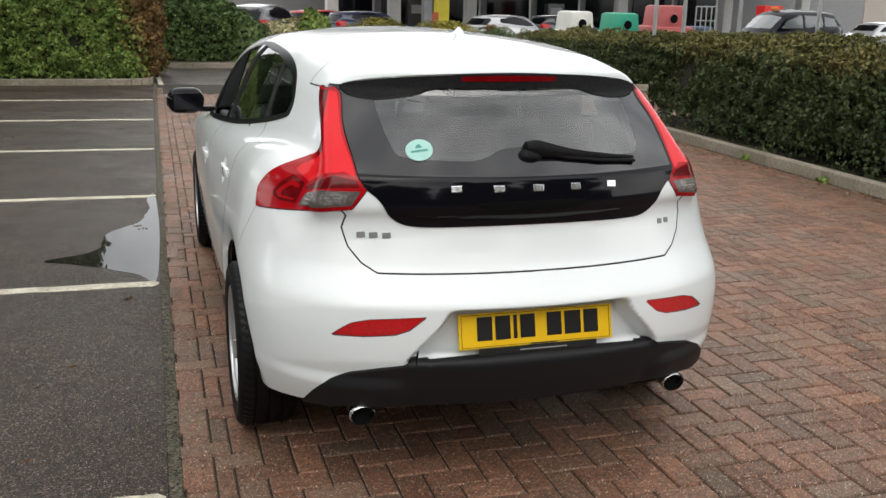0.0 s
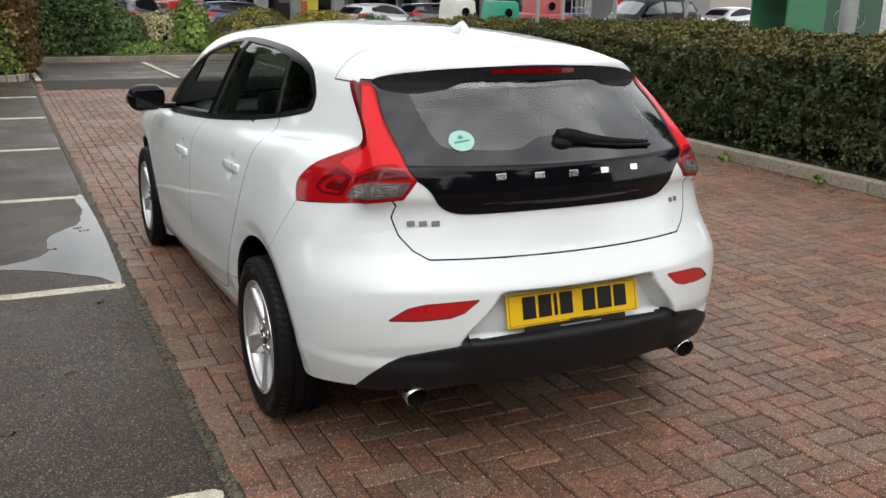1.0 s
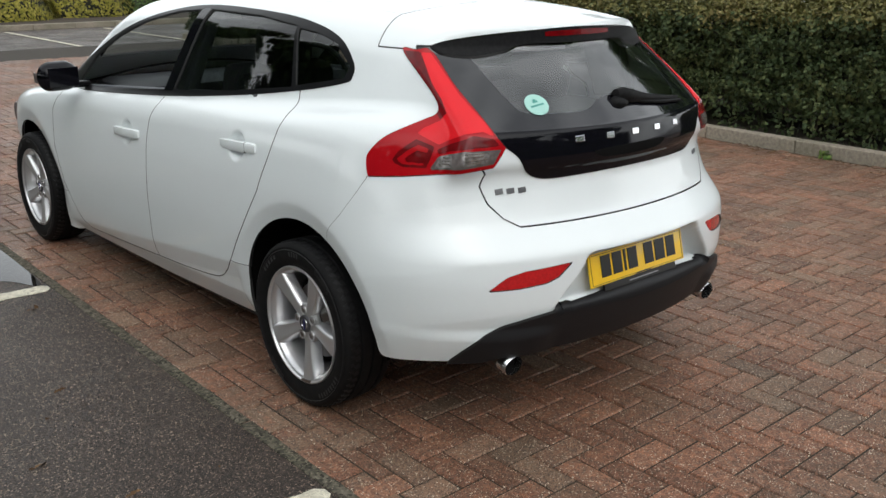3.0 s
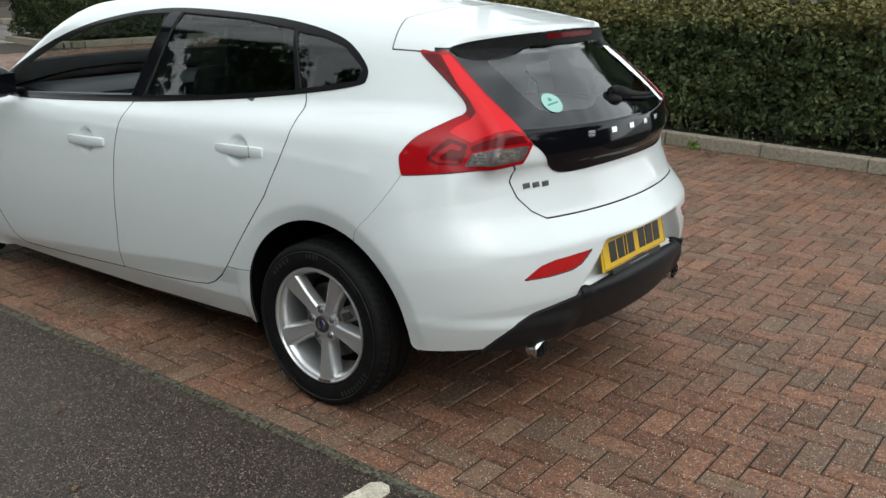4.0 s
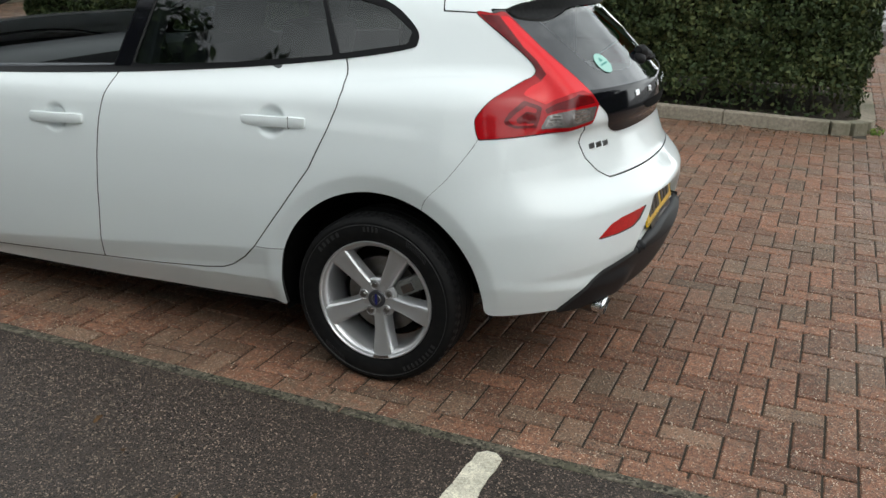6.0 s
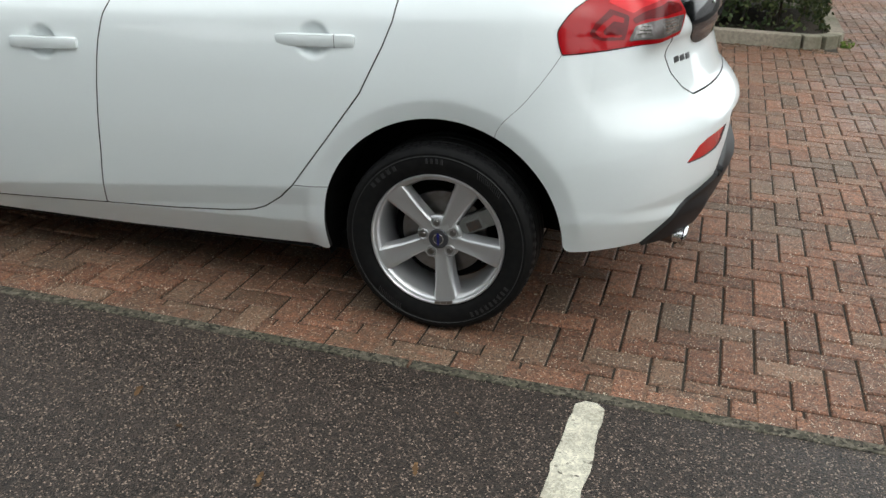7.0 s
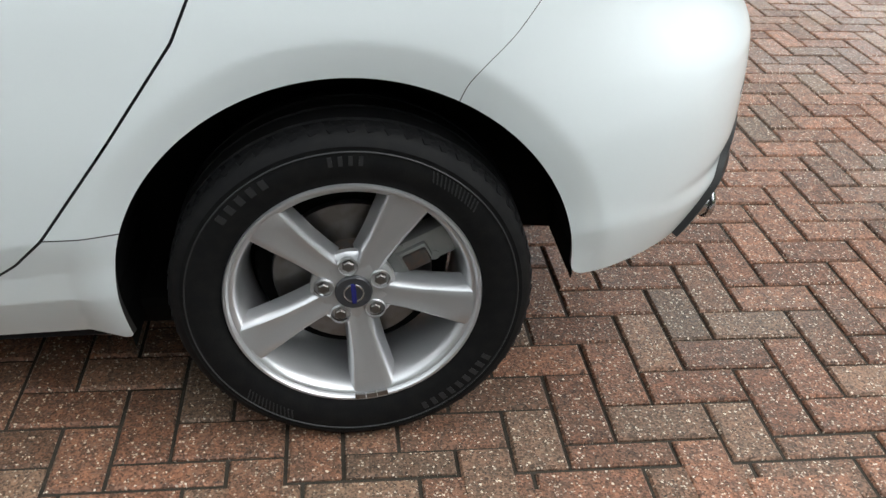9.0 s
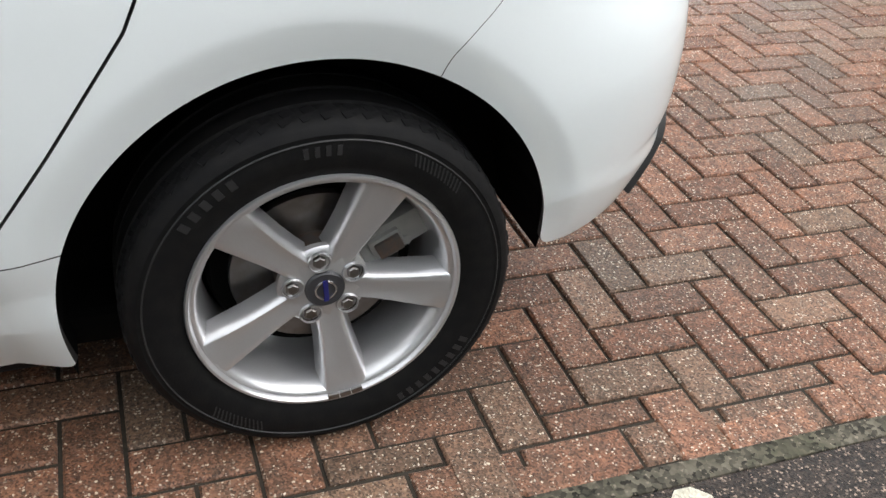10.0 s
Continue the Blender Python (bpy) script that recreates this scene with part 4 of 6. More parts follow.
    bmesh.ops.transform(bm, matrix=Matrix.Rotation(radians(62), 4, "X"), verts=bm.verts[:])
    caliper = part("brake_caliper", bm, caliper_grey, holder, smooth=True)
    bm = boxed((0.012, 0.030, 0.044), (-0.053, -0.004, 0.120), None, 0.004)
    bmesh.ops.transform(bm, matrix=Matrix.Rotation(radians(62), 4, "X"), verts=bm.verts[:])
    part("piston_cover", bm, dark_steel, caliper, "dark cover over the brake piston", smooth=True)
    return holder


SPOKE_TURN = 26.0
for y, track in ((0.0, 0.785), (WHEELBASE, 0.795)):
    for side in (-1, 1):
        wheel(car, (side * track, y, HUB_Z), side > 0)
        # wheel housing, near-black so that its colour carries the arch's shade
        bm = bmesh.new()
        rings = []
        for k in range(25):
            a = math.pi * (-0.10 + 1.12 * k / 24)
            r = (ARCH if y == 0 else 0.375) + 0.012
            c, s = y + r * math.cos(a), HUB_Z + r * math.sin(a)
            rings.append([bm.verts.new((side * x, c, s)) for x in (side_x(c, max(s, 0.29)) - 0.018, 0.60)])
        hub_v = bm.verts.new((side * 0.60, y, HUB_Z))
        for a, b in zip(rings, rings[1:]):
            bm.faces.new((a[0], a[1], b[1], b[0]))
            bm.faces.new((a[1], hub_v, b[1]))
        part("wheel_housing", bm, shade_black, car)
# unseen underside, set low and near-black to deepen the shade below the car
part("underbody", boxed((1.46, 3.2, 0.06), (0, 1.70, 0.19), None, 0.02), shade_black, car)
part("rear_tray", boxed((1.12, 0.60, 0.06), (0, -0.33, 0.365), None, 0.02), shade_black, car)
# silencer box added to block light from under the tail
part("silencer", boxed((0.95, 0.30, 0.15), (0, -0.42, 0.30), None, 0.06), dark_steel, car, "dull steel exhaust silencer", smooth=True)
part("rear_axle", boxed((1.30, 0.16, 0.12), (0, 0.02, 0.26), None, 0.03), shade_black, car, smooth=True)
# black strip that paints the dark gap below each sill
for side in (-1, 1):
    part("sill_lip", boxed((0.03, 1.75, 0.02), (side * 0.775, 1.30, 0.168), Matrix.Rotation(radians(-1.6), 4, "X"), 0.004), trim_black, car)

# exhaust tips
for side in (-1, 1):
    bm = lathe([(0.0, 0.0365), (-0.004, 0.039), (-0.010, 0.0375), (-0.014, 0.034), (0.0, 0.0335), (0.03, 0.033)], 40, "z")
    bmesh.ops.scale(bm, vec=(1.12, 0.92, 1), verts=bm.verts[:])
    bmesh.ops.transform(bm, matrix=pose(side * 0.547, -0.728, 0.311, -84, 0, 0), verts=bm.verts[:])
    part("exhaust_tip", bm, tip_chrome, car, "chrome exhaust tip", smooth=True)
    bm = rod(bmesh.new(), (side * 0.547, -0.701, 0.313), (side * 0.555, -0.45, 0.35), 0.036, 20)
    part("exhaust_pipe", bm, dark_steel, car)
    # near-black disc in place of the pipe's shaded inside
    bm = rod(bmesh.new(), (side * 0.547, -0.714, 0.311), (side * 0.547, -0.704, 0.311), 0.033, 24)
    part("exhaust_mouth", bm, shade_black, car)

# number plate with blank bars
plate_at = Matrix.Translation((0, -0.7935, 0.5795)) @ Matrix.Rotation(radians(-14), 4, "X")
bm = boxed((0.52, 0.006, 0.111), (0, 0, 0), None, 0.0015)
bmesh.ops.transform(bm, matrix=plate_at, verts=bm.verts[:])
plate = part("number_plate", bm, plate_yellow, car, "yellow rear number plate with blank bars")
cursor = -0.200
for k, w in enumerate((0.050, 0.050, 0.012, 0.050, None, 0.050, 0.056, 0.050)):
    if w is None:
        cursor += 0.030
        continue
    bm = boxed((w, 0.002, 0.074), (cursor + w / 2, -0.0042, 0.006), None, 0.0004)
    bmesh.ops.transform(bm, matrix=plate_at, verts=bm.verts[:])
    part("character_bar", bm, plate_ink, plate)
    cursor += w + 0.0105
for size, at in (((0.500, 0.0012, 0.0016), (0, -0.0036, 0.0500)), ((0.500, 0.0012, 0.0016), (0, -0.0036, -0.0500)), ((0.0016, 0.0012, 0.100), (-0.2505, -0.0036, 0)), ((0.0016, 0.0012, 0.100), (0.2505, -0.0036, 0))):
    bm = boxed(size, at)
    bmesh.ops.transform(bm, matrix=plate_at, verts=bm.verts[:])
    part("plate_border", bm, plate_ink, plate)
bm = boxed((0.40, 0.008, 0.026), (0.005, 0.001, -0.066), None, 0.002)
bmesh.ops.transform(bm, matrix=plate_at, verts=bm.verts[:])
strip = part("plate_holder", bm, plate_ink, plate, "black plate holder strip")
bm = boxed((0.16, 0.0015, 0.004), (0.02, -0.004, -0.068), None, 0.0005)
bmesh.ops.transform(bm, matrix=plate_at, verts=bm.verts[:])
part("text_bar", bm, paint_grey, strip)
bm = boxed((0.09, 0.0012, 0.004), (0.02, -0.0038, -0.0515), None, 0.0004)
bmesh.ops.transform(bm, matrix=plate_at, verts=bm.verts[:])
part("text_bar", bm, plate_ink, plate)

# chrome shapes on the tailgate, in place of lettering
for x in (-0.253, -0.122, 0.004, 0.131, 0.264):
    on_rear("chrome_badge", (0.034, 0.020, 0.004), x, 1.014, chrome, car, 0.004, 0.0015, "plain chrome badge shape")
for k, x in enumerate((-0.532, -0.496, -0.458)):
    on_rear("model_badge", (0.027, 0.018, 0.003), x, 0.867, badge_grey, car, 0.0015, 0.001, "plain chrome badge shape")
for k, x in enumerate((0.488, 0.518)):
    on_rear("engine_badge", (0.020, 0.017, 0.003), x, 0.867, badge_grey, car, 0.0015, 0.001, "plain chrome badge shape")
# sticker on the rear window
bm = lathe([(0.0, 0.0), (0.0, 0.0425), (-0.001, 0.0425)], 32, "z")
bmesh.ops.transform(bm, matrix=rear_frame(-0.342, 1.117, 0.003), verts=bm.verts[:])
disc = part("window_sticker", bm, sticker_green, car, "round pale green sticker with blank bars")
for w, dy in ((0.052, -0.004), (0.012, 0.018), (0.020, 0.011)):
    bm = boxed((w, 0.0065, 0.0008), (0, dy, 0.001))
    bmesh.ops.transform(bm, matrix=rear_frame(-0.342, 1.117, 0.003), verts=bm.verts[:])
    part("text_bar", bm, sticker_ink, disc)
# high brake lamp
bm = bmesh.new()
cols = []
for k in range(13):
    x = -0.165 + 0.33 * k / 12
    y = rear_y(x, 1.325) - 0.0095
    cols.append([bm.verts.new((x, yy, z)) for yy, z in ((y + 0.02, 1.316), (y, 1.316), (y + 0.001, 1.334 - 0.12 * x * x), (y + 0.02, 1.338 - 0.12 * x * x))])
for a, b in zip(cols, cols[1:]):
    for k in range(3):
        bm.faces.new((a[k], b[k], b[k + 1], a[k + 1]))
part("high_brake_lamp", bm, lamp_deep, car, "dark red high brake lamp")
# rear wiper: a low mound, a wedge-shaped arm and its blade
pts = [(-0.005, 1.098), (0.04, 1.117), (0.12, 1.103), (0.24, 1.090), (0.375, 1.082)]
bm = lathe([(0.0, 0.032), (0.008, 0.030), (0.014, 0.024), (0.019, 0.012), (0.0195, 0.0)], 24, "z")
bmesh.ops.scale(bm, vec=(1.25, 0.8, 1), verts=bm.verts[:])
bmesh.ops.transform(bm, matrix=rear_frame(0.002, 1.104, 0.0), verts=bm.verts[:])
wiper = part("rear_wiper", bm, wiper_black, car, "black rear wiper", smooth=True)
bm = bmesh.new()
rows = []
for x, z, wide, high in ((-0.018, 1.120, 0.010, 0.010), (-0.010, 1.119, 0.020, 0.030), (0.02, 1.114, 0.026, 0.042), (0.06, 1.110, 0.023, 0.036), (0.12, 1.102, 0.017, 0.027), (0.20, 1.094, 0.012, 0.020), (0.30, 1.086, 0.009, 0.015), (0.378, 1.081, 0.006, 0.010)):
    m = rear_frame(x, z)
    rows.append([bm.verts.new(m @ Vector(v)) for v in ((0, -wide, 0.006), (0, -wide * 0.8, high * 0.62), (0, -wide * 0.2, high * 0.95), (0, wide * 0.45, high), (0, wide * 0.95, high * 0.7), (0, wide, 0.006))])
for a, b in zip(rows, rows[1:]):
    for k in range(6):
        bm.faces.new((a[k], a[(k + 1) % 6], b[(k + 1) % 6], b[k]))
bm.faces.new(rows[0])
bm.faces.new(rows[-1])
bmesh.ops.recalc_face_normals(bm, faces=bm.faces[:])
part("wiper_arm", bm, wiper_black, wiper, smooth=True)
bm = bmesh.new()
for a, b in ((1, 2), (2, 3), (3, 4)):
    rod(bm, rear_frame(pts[a][0], pts[a][1] - 0.012, 0.008).translation, rear_frame(pts[b][0], pts[b][1] - 0.012, 0.008).translation, 0.006, 8)
part("wiper_blade", bm, rubber, wiper)

# door handles
for side in (-1, 1):
    for k, (gy, gz) in enumerate(GRIPS):
        x0 = side_x(gy, gz + 0.06)
        length = 0.262
        bm = boxed((0.024, length, 0.040), (0, 0, 0), None, 0.0112)
        bmesh.ops.subdivide_edges(bm, edges=[e for e in bm.edges if abs(e.verts[0].co.y - e.verts[1].co.y) > 0.1], cuts=9, use_grid_fill=True)
        for v in bm.verts:
            e = (2 * v.co.y / length) ** 2
            v.co.x -= 0.007 * e
            v.co.z *= 1 - 0.18 * e ** 4
        bmesh.ops.transform(bm, matrix=Matrix.Translation((side * (x0 + 0.014), gy, gz)) @ Matrix.Diagonal((1 if side > 0 else -1, 1, 1, 1)) @ Matrix.Rotation(radians(-3), 4, "X"), verts=bm.verts[:])
        bmesh.ops.recalc_face_normals(bm, faces=bm.faces[:])
        handle = part("door_handle", bm, white_paint, car, "white pull handle", smooth=True)
        if k == 0:
            # thin dark strip in place of the shaded groove
            part("handle_joint", boxed((0.0224, 0.0012, 0.0392), (side * (x0 + 0.0136), gy - 0.068, gz + 0.0035), Matrix.Rotation(radians(-3), 4, "X")), seam_shade, handle)
    # door mirror
    bm = boxed((0.20, 0.13, 0.140))
    bmesh.ops.bevel(bm, geom=bm.edges[:], offset=0.064, segments=7, affect="EDGES", profile=0.5)
    for v in bm.verts:
        if v.co.y > 0.0:
            v.co.x *= 0.86
            v.co.z *= 0.82
    bmesh.ops.transform(bm, matrix=pose(side * 0.955, 1.955, 1.003, 0, 0, side * -8), verts=bm.verts[:])
    mirror = part("door_mirror", bm, gloss_black, car, "black door mirror", smooth=True)
    bm = boxed((0.150, 0.006, 0.092), (0, -0.0635, 0), None, 0.002)
    bmesh.ops.transform(bm, matrix=pose(side * 0.955, 1.955, 1.003, 0, 0, side * -8), verts=bm.verts[:])
    part("mirror_glass", bm, gloss_black, mirror)
    part("mirror_foot", boxed((0.10, 0.05, 0.03), (side * 0.845, 1.975, 0.955), None, 0.01), trim_black, mirror)
    bm = boxed((0.010, 0.03, 0.05), (side * 1.052, 1.965, 1.0), None, 0.004)
    part("indicator", bm, lamp_clear, mirror)
# roof aerial fin
bm = bmesh.new()
rows = []
for y, w, h in ((0.05, 0.030, 0.0), (0.055, 0.032, 0.022), (0.075, 0.026, 0.050), (0.10, 0.020, 0.046), (0.15, 0.018, 0.026), (0.21, 0.012, 0.004)):
    base = 1.4185 + 0.05 * y
    rows.append([bm.verts.new(v) for v in ((-w, y, base - 0.004), (-w * 0.55, y, base + h * 0.7), (0, y, base + h), (w * 0.55, y, base + h * 0.7), (w, y, base - 0.004))])
for a, b in zip(rows, rows[1:]):
    for k in range(4):
        bm.faces.new((a[k], a[k + 1], b[k + 1], b[k]))
bm.faces.new(rows[0])
bmesh.ops.recalc_face_normals(bm, faces=bm.faces[:])
part("aerial_fin", bm, white_paint, car, "white shark-fin roof aerial", smooth=True)

# cabin: seats, shelf, dashboard, wheel
def seat(x, y, wide):
    bm = boxed((wide, 0.50, 0.16), (x, y + 0.22, 0.52), None, 0.05)
    bm2 = boxed((wide, 0.15, 0.62), (x, y - 0.08, 0.82), Matrix.Rotation(radians(14), 4, "X"), 0.05)
    s = part("seat", bm, cabin_cloth, car, "dark cloth car seat", smooth=True)
    part("backrest", bm2, cabin_cloth, s, smooth=True)
    for hx in ((x,) if wide < 0.7 else (x - 0.38, x + 0.38)):
        part("headrest", boxed((0.25, 0.10, 0.17), (hx, y - 0.19, 1.205 if wide < 0.7 else 1.15), Matrix.Rotation(radians(10), 4, "X"), 0.04), cabin_cloth, s, smooth=True)


seat(-0.36, 1.05, 0.50)
seat(0.36, 1.05, 0.50)
seat(0.0, 0.25, 1.16)
part("parcel_shelf", boxed((1.04, 0.56, 0.025), (0, -0.30, 1.0), None, 0.008), shelf_grey, car)
part("dashboard", boxed((1.34, 0.50, 0.30), (0, 2.05, 0.80), None, 0.08), cabin_plastic, car, smooth=True)
bm = bmesh.new()
for k in range(24):
    a, b = 2 * math.pi * k / 24, 2 * math.pi * (k + 1) / 24
    rod(bm, (0.185 * math.cos(a), 0.185 * math.sin(a), 0), (0.185 * math.cos(b), 0.185 * math.sin(b), 0), 0.016, 8)
box(bm, (0.34, 0.05, 0.02))
bmesh.ops.transform(bm, matrix=pose(0.37, 1.68, 0.93, 66, 0, 0), verts=bm.verts[:])
part("steering_wheel", bm, cabin_plastic, car, smooth=True)
part("interior_mirror", boxed((0.22, 0.03, 0.065), (0, 1.66, 1.285), None, 0.015), trim_black, car)
part("headlining", boxed((0.84, 1.35, 0.012), (0, 0.85, 1.362), None, 0.005), headlining_cloth, car)
for side in (-1, 1):
    bm = boxed((0.05, 1.75, 0.60), (side * 0.735, 1.30, 0.66), None, 0.015)
    for v in bm.verts:
        if v.co.z > 0.7:
            v.co.z += 0.015 + 0.085 * (1.6 - v.co.y)
    part("door_card", bm, door_card_grey, car, "grey inner door trim")
    part("boot_trim", boxed((0.05, 0.55, 0.5), (side * 0.56, -0.22, 0.75), None, 0.02), cabin_plastic, car)
    part("centre_pillar", boxed((0.05, 0.13, 0.40), (side * 0.665, 1.06, 1.17), Matrix.Rotation(radians(side * -24), 4, "Y"), 0.015), cabin_plastic, car)
    part("rear_pillar", boxed((0.05, 0.20, 0.30), (side * 0.55, -0.17, 1.15), Matrix.Rotation(radians(side * -24), 4, "Y"), 0.02), cabin_plastic, car)
    part("head_lamp", boxed((0.30, 0.25, 0.13), (side * 0.62, 3.16, 0.66), Matrix.Rotation(radians(side * -25), 4, "Z"), 0.04), lamp_clear, car, smooth=True)


# ---- ground: asphalt all round, brick lane, kerbs, beds
def sheet(name, x0, y0, x1, y1, z, mat, label, category, parent=None, thick=0.05):
    ob = part(name, boxed((x1 - x0, y1 - y0, thick), ((x0 + x1) / 2, (y0 + y1) / 2, z - thick / 2)), mat, parent)
    return ob if parent else tagged(ob, label, category, kind="structure")


LANE_END = 13.95
me = bpy.data.meshes.new("ground")
FALL = -0.41  # the forecourt lies lower than the car park
rows_y = ((-900, -0.012), (19.6, -0.012), (29.0, FALL), (900, FALL))
me.from_pydata([(x, y, z) for y, z in rows_y for x in (-900, 900)], [], [(2 * k, 2 * k + 1, 2 * k + 3, 2 * k + 2) for k in range(3)])
me.materials.append(asphalt)
ground = tagged(new("ground", me), "dark wet asphalt of the car park", "asphalt", kind="structure")
sheet("parking_bays", -14, -14, -1.142, LANE_END - 0.1, 0.0, asphalt, "dark damp asphalt parking bays", "asphalt", thick=0.02)
lane_bed = sheet("paving", -1.09, -14, 16, LANE_END, -0.0075, joint_sand, "red brown herringbone brick paving", "paving", thick=0.03)
for k in range(14):
    ob = part("edging_stone", boxed((0.047, 1.94, 0.08), (-1.1165, -7.0 + 1.95 * k + 0.18, -0.038), None, 0.004), edging)
    tagged(ob, "grey concrete edging strip between bricks and asphalt", "edging", "edging stones", "structure")

# painted bay lines with worn ends
def bay_line(x0, y0, x1, y1, width, seed):
    rnd = random.Random(seed)
    a, b = Vector((x0, y0, 0)), Vector((x1, y1, 0))
    d = (b - a).normalized()
    s = Vector((-d.y, d.x, 0))
    length = (b - a).length
    n = max(8, int(length / 0.025))
    bm = bmesh.new()
    left, right = [], []
    drift = [0.0, 0.0]
    for i in range(n + 1):
        q = a + d * (length * i / n)
        inset = min(length * i / n, length * (n - i) / n)
        w = width / 2 * math.sqrt(max(0.12, 1 - max(0.0, 1 - inset / (width * 0.42)) ** 2))
        for k in (0, 1):
            drift[k] = 0.7 * drift[k] + rnd.uniform(-0.0035, 0.0035)
        left.append(bm.verts.new(q + s * (w + drift[0] - abs(rnd.gauss(0, 0.0018))) + Vector((0, 0, 0.0035))))
        right.append(bm.verts.new(q - s * (w + drift[1] - abs(rnd.gauss(0, 0.0018))) + Vector((0, 0, 0.0035))))
    for i in range(n):
        bm.faces.new((left[i], right[i], right[i + 1], left[i + 1]))
    for f in bm.faces:
        if f.normal.z < 0:
            f.normal_flip()
    r = bmesh.ops.extrude_face_region(bm, geom=bm.faces[:])
    bmesh.ops.translate(bm, vec=(0, 0, -0.004), verts=[v for v in r["geom"] if isinstance(v, bmesh.types.BMVert)])
    bmesh.ops.recalc_face_normals(bm, faces=bm.faces[:])
    return tagged(part("bay_line", bm, line_paint), "worn white painted parking bay line on asphalt", "road marking", "bay lines", "structure")


for k, y in enumerate((-2.95, -0.553, 1.84, 4.25, 6.66, 9.08, 11.42)):
    bay_line(-1.150, y, -6.1, y + 0.12, 0.094, k)
for k, x in enumerate((-1.0, 1.30, 3.63, 5.68, 8.0, 10.4)):
    bay_line(x, 13.88, x - 0.08, 17.72, 0.09, 40 + k)

# puddle beside the edging
bm = bmesh.new()
loop = smooth_loop([(-1.146, 2.0), (-1.146, 4.2), (-1.22, 4.16), (-1.20, 3.8), (-1.23, 3.6), (-1.27, 3.36), (-1.47, 3.06), (-1.52, 2.63), (-1.80, 2.44), (-1.62, 2.33), (-1.44, 2.2), (-1.26, 2.04)], 5)
bm.faces.new([bm.verts.new((x + 0.006 * math.sin(40 * y), y, 0.0022)) for x, y in loop])
bmesh.ops.recalc_face_normals(bm, faces=bm.faces[:])
for f in bm.faces:
    if f.normal.z < 0:
        f.normal_flip()
tagged(part("puddle", bm, water), "shallow rain puddle on the asphalt by the edging", "puddle", kind="structure")


def kerb_run(points, height, width, label):
    """Kerb stones along a line of points, each one a stone of its own."""
    holder = thing("kerb", label, "kerb", kind="structure")
    for (x0, y0), (x1, y1) in zip(points, points[1:]):
        d = Vector((x1 - x0, y1 - y0, 0))
        n = max(1, round(d.length / 0.915))
        for i in range(n):
            c = Vector((x0, y0, 0)) + d * ((i + 0.5) / n)
            bm = boxed((d.length / n - 0.006, width, height + 0.1), (0, 0, height / 2 - 0.05), None, 0.012)
            bmesh.ops.transform(bm, matrix=Matrix.Translation(c) @ Matrix.Rotation(math.atan2(d.y, d.x), 4, "Z"), verts=bm.verts[:])
            part("kerb_stone", bm, kerb_stone, holder)
    return holder


def arc(cx, cy, r, a0, a1, n=6):
    return [(cx + r * math.cos(radians(a0 + (a1 - a0) * i / n)), cy + r * math.sin(radians(a0 + (a1 - a0) * i / n))) for i in range(n + 1)]


KW = 0.13
near = [(6.9, -1.72)] + arc(5.22, -1.42, 0.30, -90, -180, 3) + [(4.92, 7.35)] + arc(5.52, 7.35, 0.60, 180, 90, 4) + [(6.9, 7.95)]
kerb_run(near, 0.105, KW, "weathered concrete kerb round the hedge bed")
kerb_run([(13.6, 12.5)] + arc(6.15, 12.9, 0.4, -90, -180, 3) + [(5.75, 14.2), (6.0, 14.45), (13.6, 14.45)], 0.105, KW, "weathered concrete kerb round a hedge bed")
kerb_run([(-14, 13.88), (-1.5, 13.88)] + arc(-1.5, 14.18, 0.30, -90, 0, 3) + [(-1.2, 17.9)], 0.105, KW, "weathered concrete kerb of the shrub bed")
kerb_run([(-1.2, 17.92), (16, 18.75)], 0.105, KW, "weathered concrete kerb behind the bays")
for name, x0, y0, x1, y1 in (("soil_bed", 4.99, -1.64, 7.2, 7.86), ("soil_bed", 5.82, 12.57, 13.6, 14.38), ("soil_bed", -14, 13.95, -1.27, 17.8), ("soil_bed", -14, 18.6, 18, 23)):
    sheet(name, x0, y0, x1, y1, 0.075, soil, "dark soil under the shrubs", "soil", thick=0.3)


# ---- plants
def leaf_mesh(name, C, N, size, mat, parent, rng_seed, tilt=0.9, long=1.6):
    """Small pointed leaves at the places C, facing more or less along N."""
    r = np.random.RandomState(rng_seed)
    n = len(C)
    D = N + tilt * r.normal(size=(n, 3))
    D /= np.linalg.norm(D, axis=1, keepdims=True)
    A = np.cross(D, r.normal(size=(n, 3)))
    A /= np.maximum(np.linalg.norm(A, axis=1, keepdims=True), 1e-6)
    B = np.cross(D, A)
    s = (size * r.uniform(0.6, 1.35, n))[:, None]
    V = np.stack([C - A * s * long / 2, C + B * s / 2 + D * s * 0.12, C + A * s * long / 2 - D * s * 0.12, C - B * s / 2 + D * s * 0.12], 1).reshape(-1, 3)
    me = bpy.data.meshes.new(name)
    me.vertices.add(len(V))
    me.vertices.foreach_set("co", V.ravel())
    me.loops.add(4 * n)
    me.loops.foreach_set("vertex_index", np.arange(4 * n))
    me.polygons.add(n)
    me.polygons.foreach_set("loop_start", np.arange(n) * 4)
    me.materials.append(mat)
    me.update()
    me.validate()
    ob = new(name, me)
    ob.parent = parent
    ob["kind"] = "stuff"
    return ob


def lumpy(P, scale, amount, seed):
    """Soft uneven offsets for an array of points."""
    r = np.random.RandomState(seed)
    v = np.zeros(len(P))
    for k in range(7):
        w = r.normal(size=3)
        w *= scale * (0.6 + 0.5 * k) / np.linalg.norm(w)
        v += np.sin(P @ w + r.uniform(0, 6.3)) / (1 + 0.5 * k)
    return amount * v / 2.2


